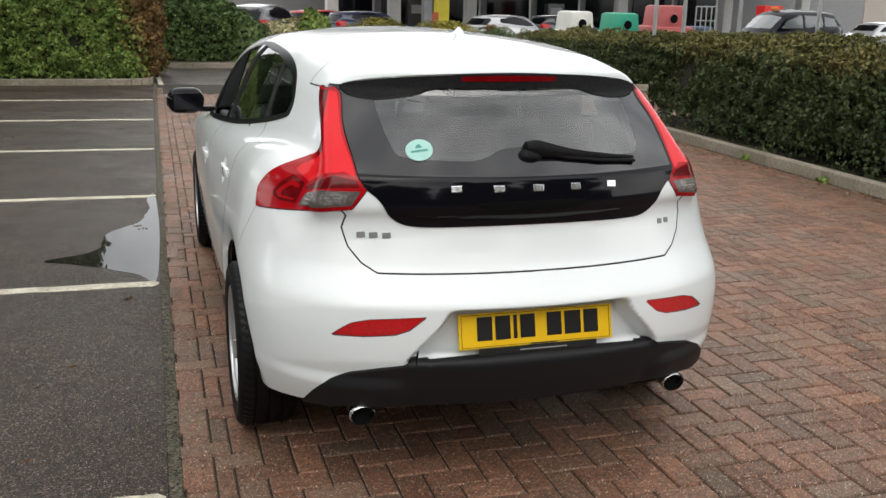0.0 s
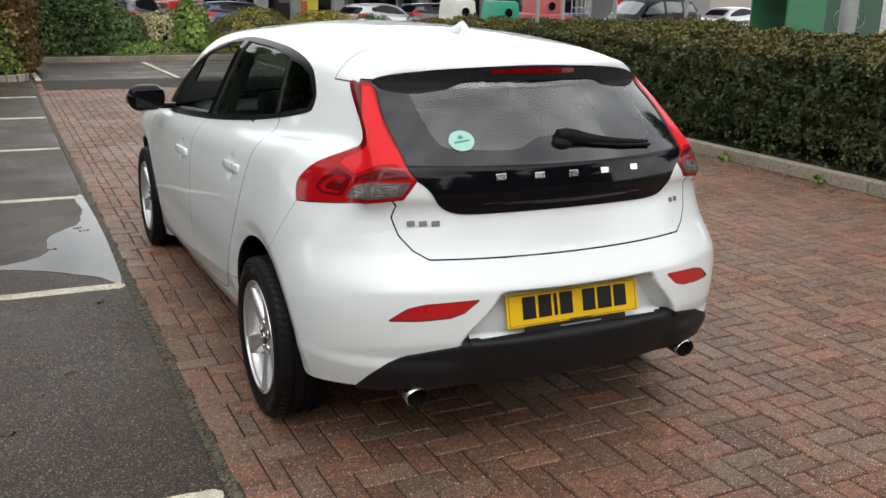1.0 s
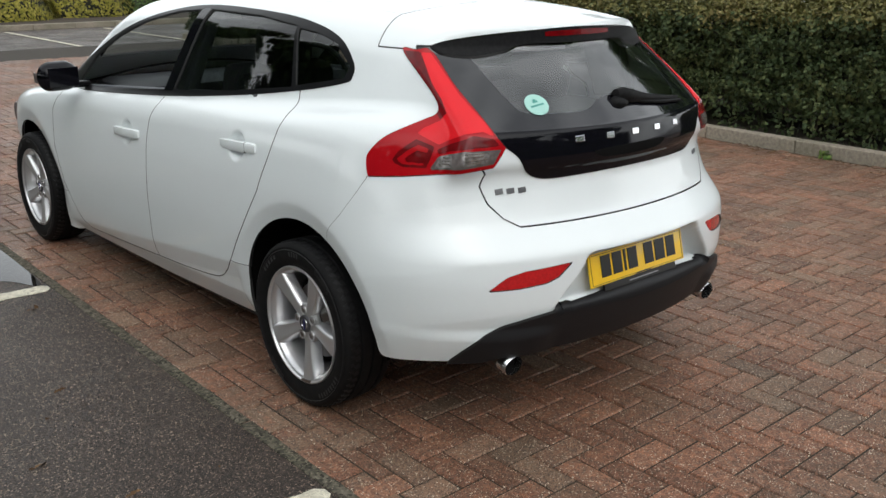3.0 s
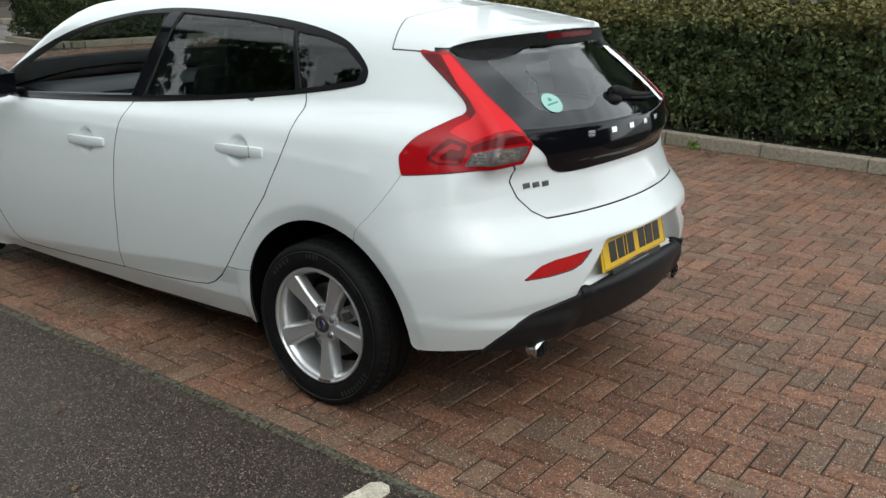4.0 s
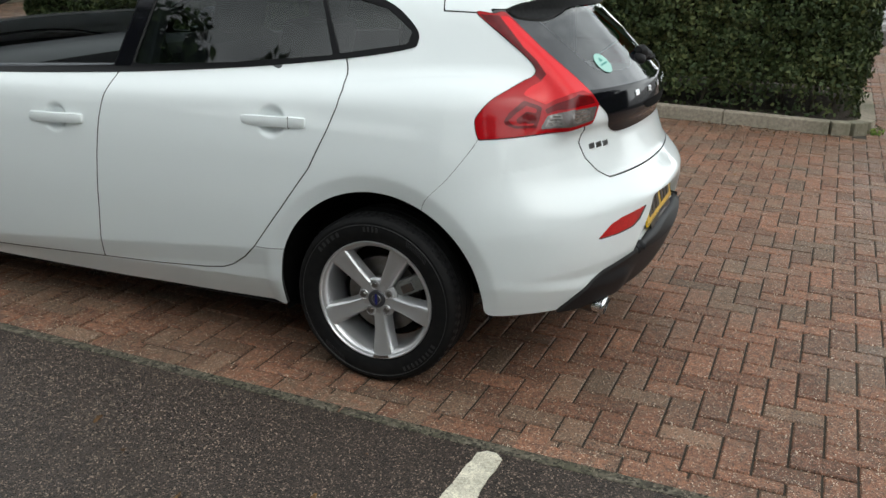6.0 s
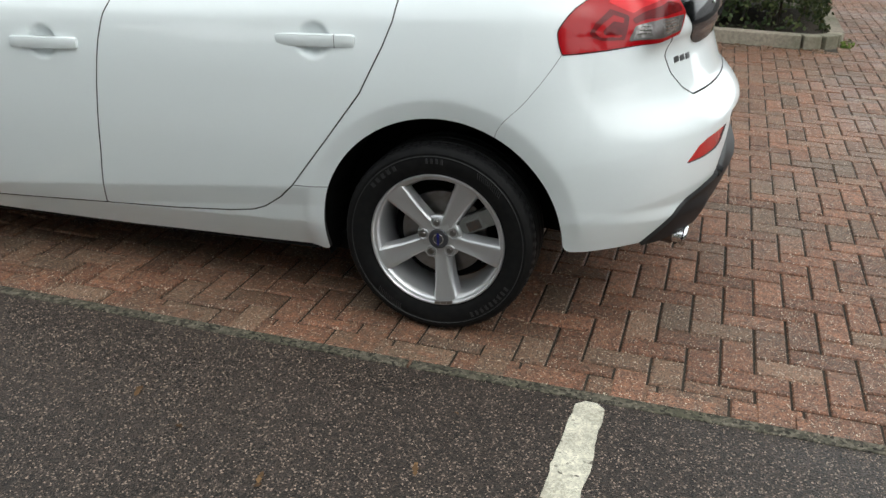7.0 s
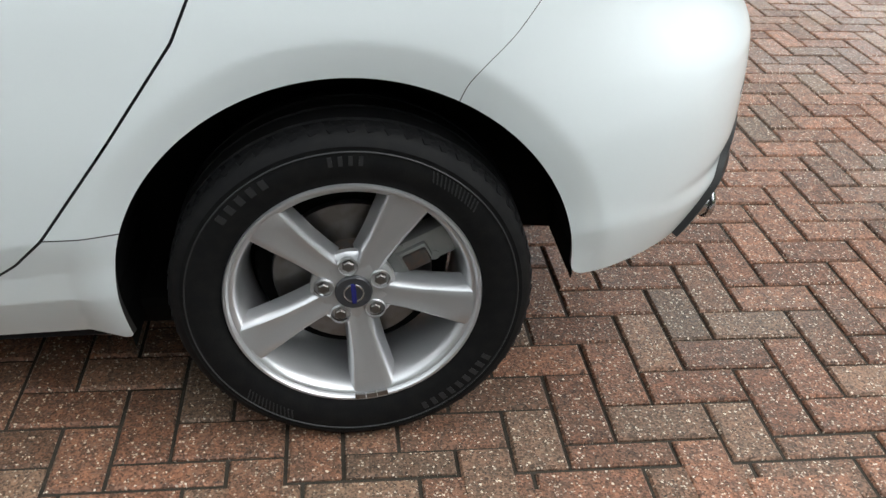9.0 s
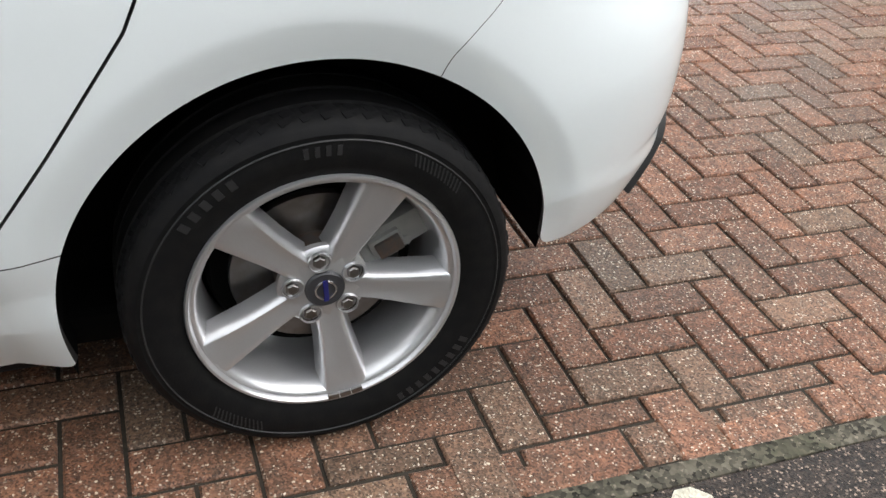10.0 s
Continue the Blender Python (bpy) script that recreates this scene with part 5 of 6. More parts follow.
def hedge(name, label, x0, y0, x1, y1, z0, z1, size, per_m2, mat, seed, rough=0.05, stems=0.0, crown=0.12, second=None, rise=0.0, tips=None):
    """A clipped hedge: a near-black core painted as its inner shade and leaves all over its uneven sides and top."""
    h = thing(name, label, "hedge")
    r = np.random.RandomState(seed)
    lx, ly, lz = x1 - x0, y1 - y0, z1 - z0
    areas = np.array([ly * lz, ly * lz, lx * lz, lx * lz, lx * ly])
    n = int(areas.sum() * per_m2)
    which = r.choice(5, n, p=areas / areas.sum())
    u, v = r.rand(n), r.rand(n)
    P, N = np.zeros((n, 3)), np.zeros((n, 3))
    for k, (ax, s) in enumerate(((0, -1), (0, 1), (1, -1), (1, 1), (2, 1))):
        m = which == k
        if ax == 0:
            P[m] = np.stack([np.full(m.sum(), x0 if s < 0 else x1), y0 + u[m] * ly, z0 + v[m] * lz], 1)
        elif ax == 1:
            P[m] = np.stack([x0 + u[m] * lx, np.full(m.sum(), y0 if s < 0 else y1), z0 + v[m] * lz], 1)
        else:
            P[m] = np.stack([x0 + u[m] * lx, y0 + v[m] * ly, np.full(m.sum(), z1)], 1)
        N[m, ax] = s
    mid = np.array([(x0 + x1) / 2, (y0 + y1) / 2, z0 + lz * 0.4])
    half = np.array([lx / 2, ly / 2, lz * 0.6])
    q = (P - mid) / half
    edge = np.clip(np.sort(np.abs(q), axis=1)[:, 1] - (1 - crown / half.min()), 0, 1) / (crown / half.min())
    N = N + 0.9 * q * edge[:, None] ** 2
    N /= np.linalg.norm(N, axis=1, keepdims=True)
    P = P - q * (0.45 * crown * edge[:, None] ** 2)
    P = P + N * (lumpy(P, 2.2, rough, seed) + lumpy(P, 9.0, rough * 0.9, seed + 1) + lumpy(P, 20.0, rough * 1.2, seed + 9) + lumpy(P, 48.0, rough * 0.6, seed + 10) - np.abs(r.normal(0, 0.04, n)))[:, None]
    P[:, 2] += rise * ease((y0 + 3.6 - P[:, 1]) / 3.0) * (P[:, 2] - z0) / lz
    if stems:
        keep = (P[:, 2] > z0 + stems * (0.55 + 0.9 * r.rand(n)) * (1 + lumpy(P, 3, 0.5, seed + 2))) | (r.rand(n) < 0.18)
        P, N = P[keep], N[keep]
    fresh = P[:, 2] - rise * ease((y0 + 3.6 - P[:, 1]) / 3.0) + lumpy(P, 5, 0.05, seed + 6) + 0.06 * r.normal(size=len(P)) > z1 - 0.10
    kind = fresh if tips else lumpy(P, 2.6, 0.5, seed + 5) + 0.3 * r.normal(size=len(P)) + 1.3 * (P[:, 0] - x1 + 0.75) + 0.8 * (P[:, 2] - 1.2) > 0.2 if second else np.zeros(len(P), bool)
    leaf_mesh("foliage", P[~kind], N[~kind], size, mat, h, seed + 3)
    if second or tips:
        leaf_mesh("fresh_growth" if tips else "foliage", P[kind], N[kind], size, second or tips, h, seed + 4)
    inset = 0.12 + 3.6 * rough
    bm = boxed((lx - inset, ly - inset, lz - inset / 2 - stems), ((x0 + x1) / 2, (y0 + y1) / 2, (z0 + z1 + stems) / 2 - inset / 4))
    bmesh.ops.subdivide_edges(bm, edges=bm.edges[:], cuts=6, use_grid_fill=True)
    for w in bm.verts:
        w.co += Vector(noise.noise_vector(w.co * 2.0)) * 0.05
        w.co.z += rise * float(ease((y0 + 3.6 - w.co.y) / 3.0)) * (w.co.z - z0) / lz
    part("inner_growth", bm, plant_shade, h)
    if stems:
        bm = bmesh.new()
        rnd = random.Random(seed)
        for _ in range(int(ly * lx * 5)):
            x, y = rnd.uniform(x0 + 0.12, x1 - 0.3), rnd.uniform(y0 + 0.1, y1 - 0.1)
            rod(bm, (x, y, 0.03), (x + rnd.uniform(-0.12, 0.12), y + rnd.uniform(-0.12, 0.12), z0 + stems + 0.15), rnd.uniform(0.006, 0.014), 5)
        tagged(part("undergrowth", bm, bark, h), kind="stuff")
    return h


def shrub(name, label, centre, radii, size, count, mat, seed, second=None):
    """A rounded uneven bush of leaves over a near-black core painted as its inner shade."""
    h = thing(name, label, "shrub")
    r = np.random.RandomState(seed)
    N = r.normal(size=(count, 3))
    N[:, 2] = np.abs(N[:, 2])
    N /= np.linalg.norm(N, axis=1, keepdims=True)
    P = np.array(centre) + N * np.array(radii) * (1 + lumpy(N * 1.0, 3.5, 0.14, seed)[:, None] - np.abs(r.normal(0, 0.07, count))[:, None])
    kind = r.rand(count) < 0.45 if second else np.zeros(count, bool)
    leaf_mesh("foliage", P[~kind], N[~kind], size, mat, h, seed)
    if second:
        leaf_mesh("foliage", P[kind], N[kind], size, second, h, seed + 1)
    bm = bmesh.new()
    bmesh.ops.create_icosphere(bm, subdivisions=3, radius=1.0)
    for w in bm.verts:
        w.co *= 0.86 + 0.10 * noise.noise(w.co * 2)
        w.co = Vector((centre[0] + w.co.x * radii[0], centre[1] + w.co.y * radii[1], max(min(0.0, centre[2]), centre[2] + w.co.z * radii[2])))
    part("inner_growth", bm, plant_shade, h)
    return h


def tree(at, height, spread, seed, leaves=17000, size=0.19):
    """A broadleaf tree: tapered trunk, forking limbs, clumps of leaves with gaps."""
    h = thing("tree", "tall green broadleaf tree beside the car park", "tree", "trees")
    rnd = random.Random(seed)
    bm = bmesh.new()
    x, y = at
    top = Vector((x + rnd.uniform(-0.3, 0.3), y + rnd.uniform(-0.3, 0.3), height * 0.42))
    rod(bm, (x, y, -0.02), top, 0.20, 10, 0.11)
    tips = []
    for k in range(9):
        a = rnd.uniform(0, 6.28)
        start = Vector((x, y, 0)).lerp(top, rnd.uniform(0.45, 1.0))
        end = start + Vector((math.cos(a) * spread * rnd.uniform(0.35, 0.8), math.sin(a) * spread * rnd.uniform(0.35, 0.8), height * rnd.uniform(0.12, 0.45)))
        rod(bm, start, end, 0.07, 7, 0.025)
        tips.append(end)
        for _ in range(3):
            b = start.lerp(end, rnd.uniform(0.4, 0.95))
            e = b + Vector((rnd.uniform(-1, 1), rnd.uniform(-1, 1), rnd.uniform(-0.1, 0.9))) * spread * 0.4
            rod(bm, b, e, 0.025, 5, 0.008)
            tips.append(e)
    part("trunk", bm, bark, h)
    r = np.random.RandomState(seed)
    C = np.array([list(t) for t in tips])
    idx = r.choice(len(C), leaves)
    N = r.normal(size=(leaves, 3))
    N /= np.linalg.norm(N, axis=1, keepdims=True)
    P = C[idx] + N * (spread * 0.26 * r.rand(leaves) ** 0.45)[:, None] * np.array([1, 1, 0.75])
    leaf_mesh("crown", P, N, size, leaf_tree, h, seed, 1.2, 1.5)
    return h


hedge("hedge", "clipped evergreen hedge above a concrete kerb", 5.08, -1.62, 6.75, 7.78, 0.07, 1.14, 0.028, 5600, leaf_hedge, 11, 0.06, 0.22, rise=0.12, tips=leaf_hedge_top)
hedge("hedge", "clipped evergreen hedge across the lane beside the recycling banks", 5.85, 12.62, 13.4, 14.3, 0.07, 0.98, 0.03, 3000, leaf_hedge, 21, 0.06, 0.1, tips=leaf_hedge_top)
hedge("hedge", "broad green laurel hedge with rusty shoots behind a kerb", -9.5, 14.15, -1.02, 17.0, 0.05, 1.75, 0.042, 2400, leaf_laurel, 31, 0.10, 0.06, 0.25, leaf_rust)
hedge("hedge", "dark green clipped hedge at the end of the bays", -1.05, 18.95, 0.75, 21.0, 0.05, 1.50, 0.06, 900, leaf_dark, 41, 0.09, 0.04, 0.4)
# out of view, added; its height sets how much low sky reaches the car
hedge("hedge", "unseen green hedge added along the end of the parking bays", -8.2, -14.0, -6.9, 13.4, 0.0, 1.5, 0.075, 420, leaf_dark, 81, 0.08)
hedge("hedge", "tall green hedge across the end of the lane", -14.0, -15.5, 16.0, -14.2, 0.0, 3.4, 0.09, 300, leaf_dark, 83, 0.08)
# added behind the laurels to darken what the side windows reflect
hedge("hedge", "added dark hedge belt hiding low sky from the side windows", -11.0, 18.95, -2.6, 20.6, 0.0, 5.4, 0.10, 420, leaf_dark, 85, 0.16, 0.1, 0.5)
shrub("shrub", "dark green rounded shrub beside the hedge", (0.95, 19.9, 0.2), (0.75, 0.9, 0.95), 0.06, 2600, leaf_dark, 43)
shrub("shrub", "cream flowering shrub at the back of the bed", (2.1, 20.6, 0.1), (0.9, 0.8, 0.98), 0.06, 3000, leaf_cream, 51)
shrub("shrub", "fresh green leafy shrub at the back of the bed", (2.75, 20.1, 0.1), (0.55, 0.6, 1.08), 0.085, 1500, leaf_laurel, 53)
shrub("shrub", "golden green mounded shrub by the kerb", (4.3, 20.4, 0.0), (1.35, 1.0, 1.06), 0.05, 5000, leaf_gold, 55)
shrub("shrub", "golden green mounded shrub by the kerb", (6.4, 21.0, 0.0), (1.3, 1.0, 0.98), 0.05, 4200, leaf_gold, 57)
shrub("shrub", "low dark green mounded shrub by the kerb", (7.9, 21.4, 0.0), (0.9, 0.9, 0.92), 0.05, 2500, leaf_dark, 59)
shrub("shrub", "low clipped green bush beside the forecourt", (25.5, 32.0, FALL), (1.8, 1.0, 0.80), 0.09, 1500, leaf_dark, 61)
shrub("shrub", "low creeping shrub at the foot of the hedge", (1.6, 19.3, 0.0), (1.2, 0.5, 0.34), 0.05, 1800, leaf_laurel, 63)
# out-of-view trees; some added only to cover bright sky in the windows' reflections
for k, (at, hgt, spr) in enumerate((((-12.5, -4.5), 10.0, 4.2), ((-13.5, 2.0), 11.0, 4.4), ((-11.5, 9.0), 12.0, 5.0), ((14.0, 0.5), 10.0, 4.2), ((-9.0, 13.8), 12.0, 4.2), ((-7.6, 20.0), 10.5, 3.4), ((-5.5, -17.0), 9.0, 3.8), ((1.0, -18.0), 9.5, 4.0), ((7.5, -16.0), 9.0, 3.8), ((-11.0, -15.5), 10.0, 4.2), ((13.0, -17.5), 10.0, 4.0), ((21.0, 8.0), 12.0, 5.0), ((-9.5, 23.5), 13.0, 5.0), ((-6.6, 19.6), 11.5, 3.8), ((-8.5, 27.0), 13.0, 4.4), ((24.0, -3.5), 9.0, 5.0), ((24.5, 3.5), 9.0, 5.0), ((25.5, 13.5), 9.0, 5.0))):
    tree(at, hgt, spr, 70 + k, *((9000, 0.26) if at[0] > 18 else ()))


def tuft(x, y, seed):
    """A small weed at the foot of the kerb."""
    t = thing("weed", "small green weed growing at the kerb", "weed", "weeds")
    r = np.random.RandomState(seed)
    N = r.normal(size=(46, 3))
    N[:, 2] = np.abs(N[:, 2]) + 0.3
    N /= np.linalg.norm(N, axis=1, keepdims=True)
    leaf_mesh("leaves", np.array([x, y, 0.0]) + N * np.array([0.05, 0.09, 0.075]) * r.rand(46, 1) ** 0.5, N, 0.022, leaf_laurel, t, seed, 0.8, 2.2)
    return t


for k, (x, y) in enumerate(((4.80, 3.75), (4.79, 2.55), (4.80, 0.9), (5.05, -1.80), (4.82, 5.0))):
    tuft(x, y, 300 + k)
r = np.random.RandomState(9)
n = 1500
P = np.stack([4.83 - np.abs(r.normal(0, 0.16, n)), r.uniform(-1.7, 7.5, n), np.full(n, 0.004)], 1)
Q = np.stack([r.uniform(-5, 4.5, 260), r.uniform(-1.5, 12, 260), np.full(260, 0.004)], 1)
Q = Q[(np.abs(Q[:, 0]) > 1.05) | (Q[:, 1] > 3.8)]
R = np.stack([r.uniform(-9, 3, 700), 13.82 - np.abs(r.normal(0, 0.12, 700)), np.full(700, 0.004)], 1)
S = np.stack([-1.2 - 4.8 * r.rand(150), r.uniform(-2.5, 13, 150), np.full(150, 0.004)], 1)
S = (S[:, None] + np.array([[0.0, 0, 0], [0.018, 0.006, 0], [0.036, 0.010, 0]]) * r.uniform(0.5, 1.5, (150, 1, 1))).reshape(-1, 3)
P = np.vstack([P, Q, S, R[R[:, 0] < -1.1]])
litter = tagged(new("leaf_litter"), "scattered brown fallen leaves on the paving", "leaf litter", kind="stuff")
leaf_mesh("fallen_leaves", P, np.tile([0.0, 0, 1.0], (len(P), 1)), 0.016, leaf_litter, litter, 77, 0.25, 1.8)


# ---- beyond the hedges: recycling bank, forecourt, parked cars
def flat(name, colour, rough=0.5, **k):
    return material(name, colour, rough, grain=(5, 0.35), colour2=tuple(c * 0.8 for c in colour), **k)


def bottle_bank(label, x, y, colour, w=1.35, h=1.35):
    """A domed recycling bank with a round mouth and a notice."""
    b = thing("recycling_bank", label, "recycling bank", "recycling banks", at=(x, y, 0))
    mat = flat("bank_" + label.split()[0], colour, 0.55)
    bm = boxed((w, 0.9, h * 0.72), (0, 0, h * 0.36), None, 0.12)
    for v in bm.verts:
        if v.co.z > h * 0.4:
            v.co.x *= 0.97
    part("body", bm, mat, b, smooth=True)
    bm = boxed((w * 0.66, 0.78, h * 0.42), (0, 0, h * 0.79), None, 0.09)
    for v in bm.verts:
        if v.co.z > h * 0.9:
            v.co.x *= 0.84
    part("hood", bm, mat, b, smooth=True)
    # the opening is a near-black disc, its inner shade put into the colour
    bm = rod(bmesh.new(), (0, -0.405, h * 0.82), (0, -0.375, h * 0.82), 0.095, 24)
    part("mouth", bm, shade_black, b)
    bm = lathe([(0, 0.09), (-0.02, 0.095), (-0.02, 0.11), (0, 0.12)], 24, "z")
    bmesh.ops.transform(bm, matrix=pose(0, -0.39, h * 0.82, -90, 0, 0), verts=bm.verts[:])
    part("mouth_ring", bm, mat, b, smooth=True)
    part("notice", boxed((w * 0.55, 0.01, 0.17), (0, -0.455, h * 0.52)), flat("notice_blue", (0.10, 0.50, 0.60)), b, "pale blue notice with blank bars")
    part("notice", boxed((w * 0.55, 0.01, 0.10), (0, -0.455, h * 0.40)), flat("notice_white", (0.7, 0.7, 0.68)), b)
    return b


bottle_bank("white plastic recycling bank beside the forecourt", 7.48, 15.2, (0.62, 0.62, 0.58), 0.92, 1.40)
bottle_bank("green plastic recycling bank beside the forecourt", 8.64, 15.4, (0.02, 0.30, 0.19), 0.98, 1.38)
bottle_bank("red faded plastic recycling bank beside the forecourt", 9.74, 15.4, (0.42, 0.10, 0.10), 1.10, 1.56)


def post(x, y, r, h, mat, label):
    p = thing("sign_post", label, "post", "posts", at=(x, y, 0))
    part("pole", rod(bmesh.new(), (0, 0, -0.02), (0, 0, h), r, 14), mat, p, smooth=True)
    part("base_plate", lathe([(0.0, r * 1.9), (0.02, r * 1.9), (0.05, r * 1.1)], 14, "z"), mat, p)
    return p


post(8.1, 12.9, 0.040, 3.2, galvanised, "grey galvanised sign post behind the hedge")
post(9.42, 14.05, 0.042, 3.2, galvanised, "grey galvanised sign post behind the hedge")
post(10.3, 13.4, 0.042, 3.2, galvanised, "grey galvanised sign post behind the hedge")
post(12.2, 13.4, 0.040, 3.2, galvanised, "grey galvanised sign post behind the hedge")
post(7.42, 4.78, 0.10, 6.0, galvanised, "thick grey lamp column behind the hedge")


def simple_car(label, at, turn, paint, scale=(1.0, 1.0, 1.0), tall=1.0):
    """A parked car seen from afar: coarse skin with windows, wheels and lamps."""
    c = thing("parked_car", label, "car", "parked cars", at=(*at, FALL if at[1] > 25 else -0.012), turn=turn)
    S, F = FAR_SKIN
    S = S.copy() * np.array([scale[0], scale[1], 1.0])
    S[:, 2] = np.where(S[:, 2] > 0.9, 0.9 + (S[:, 2] - 0.9) * tall, S[:, 2]) * scale[2]
    S[:, 1] -= 1.32 * scale[1]
    mid = FAR_SKIN[0][F].mean(1)
    glassy = (inside(mid[:, 1], mid[:, 2], DLO_FAR) < 0) | ((mid[:, 2] > 1.03) & (mid[:, 2] < 1.30) & ((mid[:, 1] < -0.35) | (mid[:, 1] > 1.9)) & (np.abs(mid[:, 0]) < 0.56))
    red = (mid[:, 2] > 0.86) & (mid[:, 2] < 1.06) & (mid[:, 1] < -0.30) & (np.abs(mid[:, 0]) > 0.53)
    pale = (mid[:, 2] > 0.60) & (mid[:, 2] < 0.74) & (mid[:, 1] > 3.0) & (np.abs(mid[:, 0]) > 0.42)
    left = mid[:, 0] < 0
    for name, m, mat in (("body", ~(glassy | red | pale), paint), ("glazing", glassy, gloss_black), ("tail_lamp", red & left, lamp_red), ("tail_lamp", red & ~left, lamp_red), ("head_lamp", pale & left, lamp_clear), ("head_lamp", pale & ~left, lamp_clear)):
        used, f = np.unique(F[m], return_inverse=True)
        link_mesh(name, S[used], f.reshape(-1, 3), mat, c, smooth=True)
    for y in (0, WHEELBASE):
        for s in (-1, 1):
            bm = lathe([(-0.02, 0.0), (-0.02, 0.20), (0.0, 0.21), (0.0, 0.30), (0.03, 0.318), (0.17, 0.318), (0.2, 0.30), (0.2, 0.0)], 24)
            bm.faces.ensure_lookup_table()
            for f in bm.faces:
                f.material_index = 1 if max(v.co.y ** 2 + v.co.z ** 2 for v in f.verts) < 0.046 and f.calc_center_median().x < 0.01 else 0
            w = part("wheel", bm, [rubber, alloy], c)
            w.matrix_basis = pose(s * 0.90 * scale[0], y * scale[1] - 1.32 * scale[1], 0.318, 0, 0, 0 if s < 0 else 180)
    return c


far_xs, far_ys, far_zs = np.linspace(-0.97, 0.97, 22), np.linspace(-1.0, 3.75, 60), np.linspace(0.18, 1.6, 26)
FAR_SKIN = skin(body_form, far_xs, far_ys, far_zs, ((-0.30, -0.22, 0.62), (0.30, 2.7, 0.86)))
DLO_FAR = [(2.05, 0.99), (1.1, 1.03), (0.2, 1.11), (0.0, 1.17), (0.1, 1.28), (0.6, 1.345), (1.1, 1.345), (1.55, 1.27), (1.9, 1.13)]
_m = FAR_SKIN[0][FAR_SKIN[1]].mean(1)
_open = (np.minimum(np.hypot(_m[:, 1], _m[:, 2] - 0.31), np.hypot(_m[:, 1] - WHEELBASE, _m[:, 2] - 0.31)) < 0.36) & (np.abs(_m[:, 0]) > 0.6)
FAR_SKIN = (FAR_SKIN[0], FAR_SKIN[1][~_open])
silver = material("silver_paint", (0.50, 0.51, 0.52), 0.3, metal=0.6, coat=1.0)
navy = material("navy_paint", (0.012, 0.018, 0.05), 0.3, coat=1.0)
red_paint = material("red_paint", (0.45, 0.012, 0.015), 0.3, coat=1.0)
charcoal = material("charcoal_paint", (0.035, 0.036, 0.04), 0.3, coat=1.0)
far_white = material("far_white_paint", (0.7, 0.7, 0.7), 0.3, coat=1.0)
far_blue = material("far_blue_paint", (0.02, 0.05, 0.18), 0.3, coat=1.0)
simple_car("silver hatchback parked by the forecourt", (13.0, 33.5), -62, silver)
simple_car("dark blue hatchback parked on the forecourt", (7.6, 35.5), -70, navy)
simple_car("red hatchback parked on the forecourt", (6.2, 38.0), -60, red_paint)
simple_car("charcoal sport utility car parked behind the shrubs", (2.6, 29.5), -28, charcoal, (1.05, 1.05, 1.12), 1.15)
simple_car("black estate car parked on the forecourt", (17.0, 36.5), -75, charcoal)
simple_car("silver estate car parked beyond the van", (31.5, 33.5), 100, silver)
simple_car("white small car parked beyond the van", (37.0, 36.5), 100, far_white)
for k, (x, y, turn, mat, label) in enumerate(((17.5, 9.2, 88, far_white, "white car parked in the far row"), (18.0, 6.6, 92, silver, "silver car parked in the far row"), (17.6, 4.1, 90, charcoal, "grey car parked in the far row"),
                                              (17.8, 1.5, 88, far_blue, "blue car parked in the far row"), (17.6, -1.0, 91, far_white, "white car parked in the far row"))):
    simple_car(label, (x, y), turn, mat)

# black people carrier
van = thing("van", "black van with a round pale door badge", "van", at=(18.6, 23.2, -0.165), turn=96)
S, F = FAR_SKIN
S = S.copy()
S[:, 2] = np.where(S[:, 2] > 0.9, 0.9 + (S[:, 2] - 0.9) * 1.45, S[:, 2])
S[:, 1] = (S[:, 1] - 1.32) * 1.06
mid = FAR_SKIN[0][F].mean(1)
glassy = ((inside(mid[:, 1], mid[:, 2], [(2.0, 1.03), (-0.3, 1.10), (-0.2, 1.26), (0.6, 1.32), (1.2, 1.32), (1.75, 1.2)]) < 0) & (np.abs(mid[:, 1] - 1.1) > 0.06) & (np.abs(mid[:, 1] - 0.3) > 0.05)) | ((mid[:, 2] > 1.03) & (mid[:, 1] > 1.9) & (np.abs(mid[:, 0]) < 0.6))
for name, m, mat in (("body", ~glassy, gloss_black), ("glazing", glassy, material("van_glass", (0.10, 0.11, 0.115), 0.08, coat=1.0))):
    used, f = np.unique(F[m], return_inverse=True)
    link_mesh(name, S[used], f.reshape(-1, 3), mat, van, smooth=True)
for y in (-1.40, 1.43):
    for s in (-1, 1):
        part("wheel", lathe([(-0.02, 0.0), (-0.02, 0.2), (0.0, 0.30), (0.03, 0.318), (0.2, 0.31), (0.2, 0.0)], 24), rubber, van).matrix_basis = pose(s * 0.9, y, 0.318, 0, 0, 0 if s < 0 else 180)
bm = rod(bmesh.new(), (0.895, -0.1, 0.75), (0.905, -0.1, 0.75), 0.16, 24)
part("door_badge", bm, far_white, van, "plain pale round badge")
bm = rod(bmesh.new(), (-0.905, -0.1, 0.75), (-0.895, -0.1, 0.75), 0.16, 24)
part("door_badge", bm, far_white, van, "plain pale round badge")
part("roof_sign", boxed((0.30, 0.12, 0.10), (0, 0.35, 1.70), None, 0.02), flat("sign_amber", (0.6, 0.16, 0.02)), van)

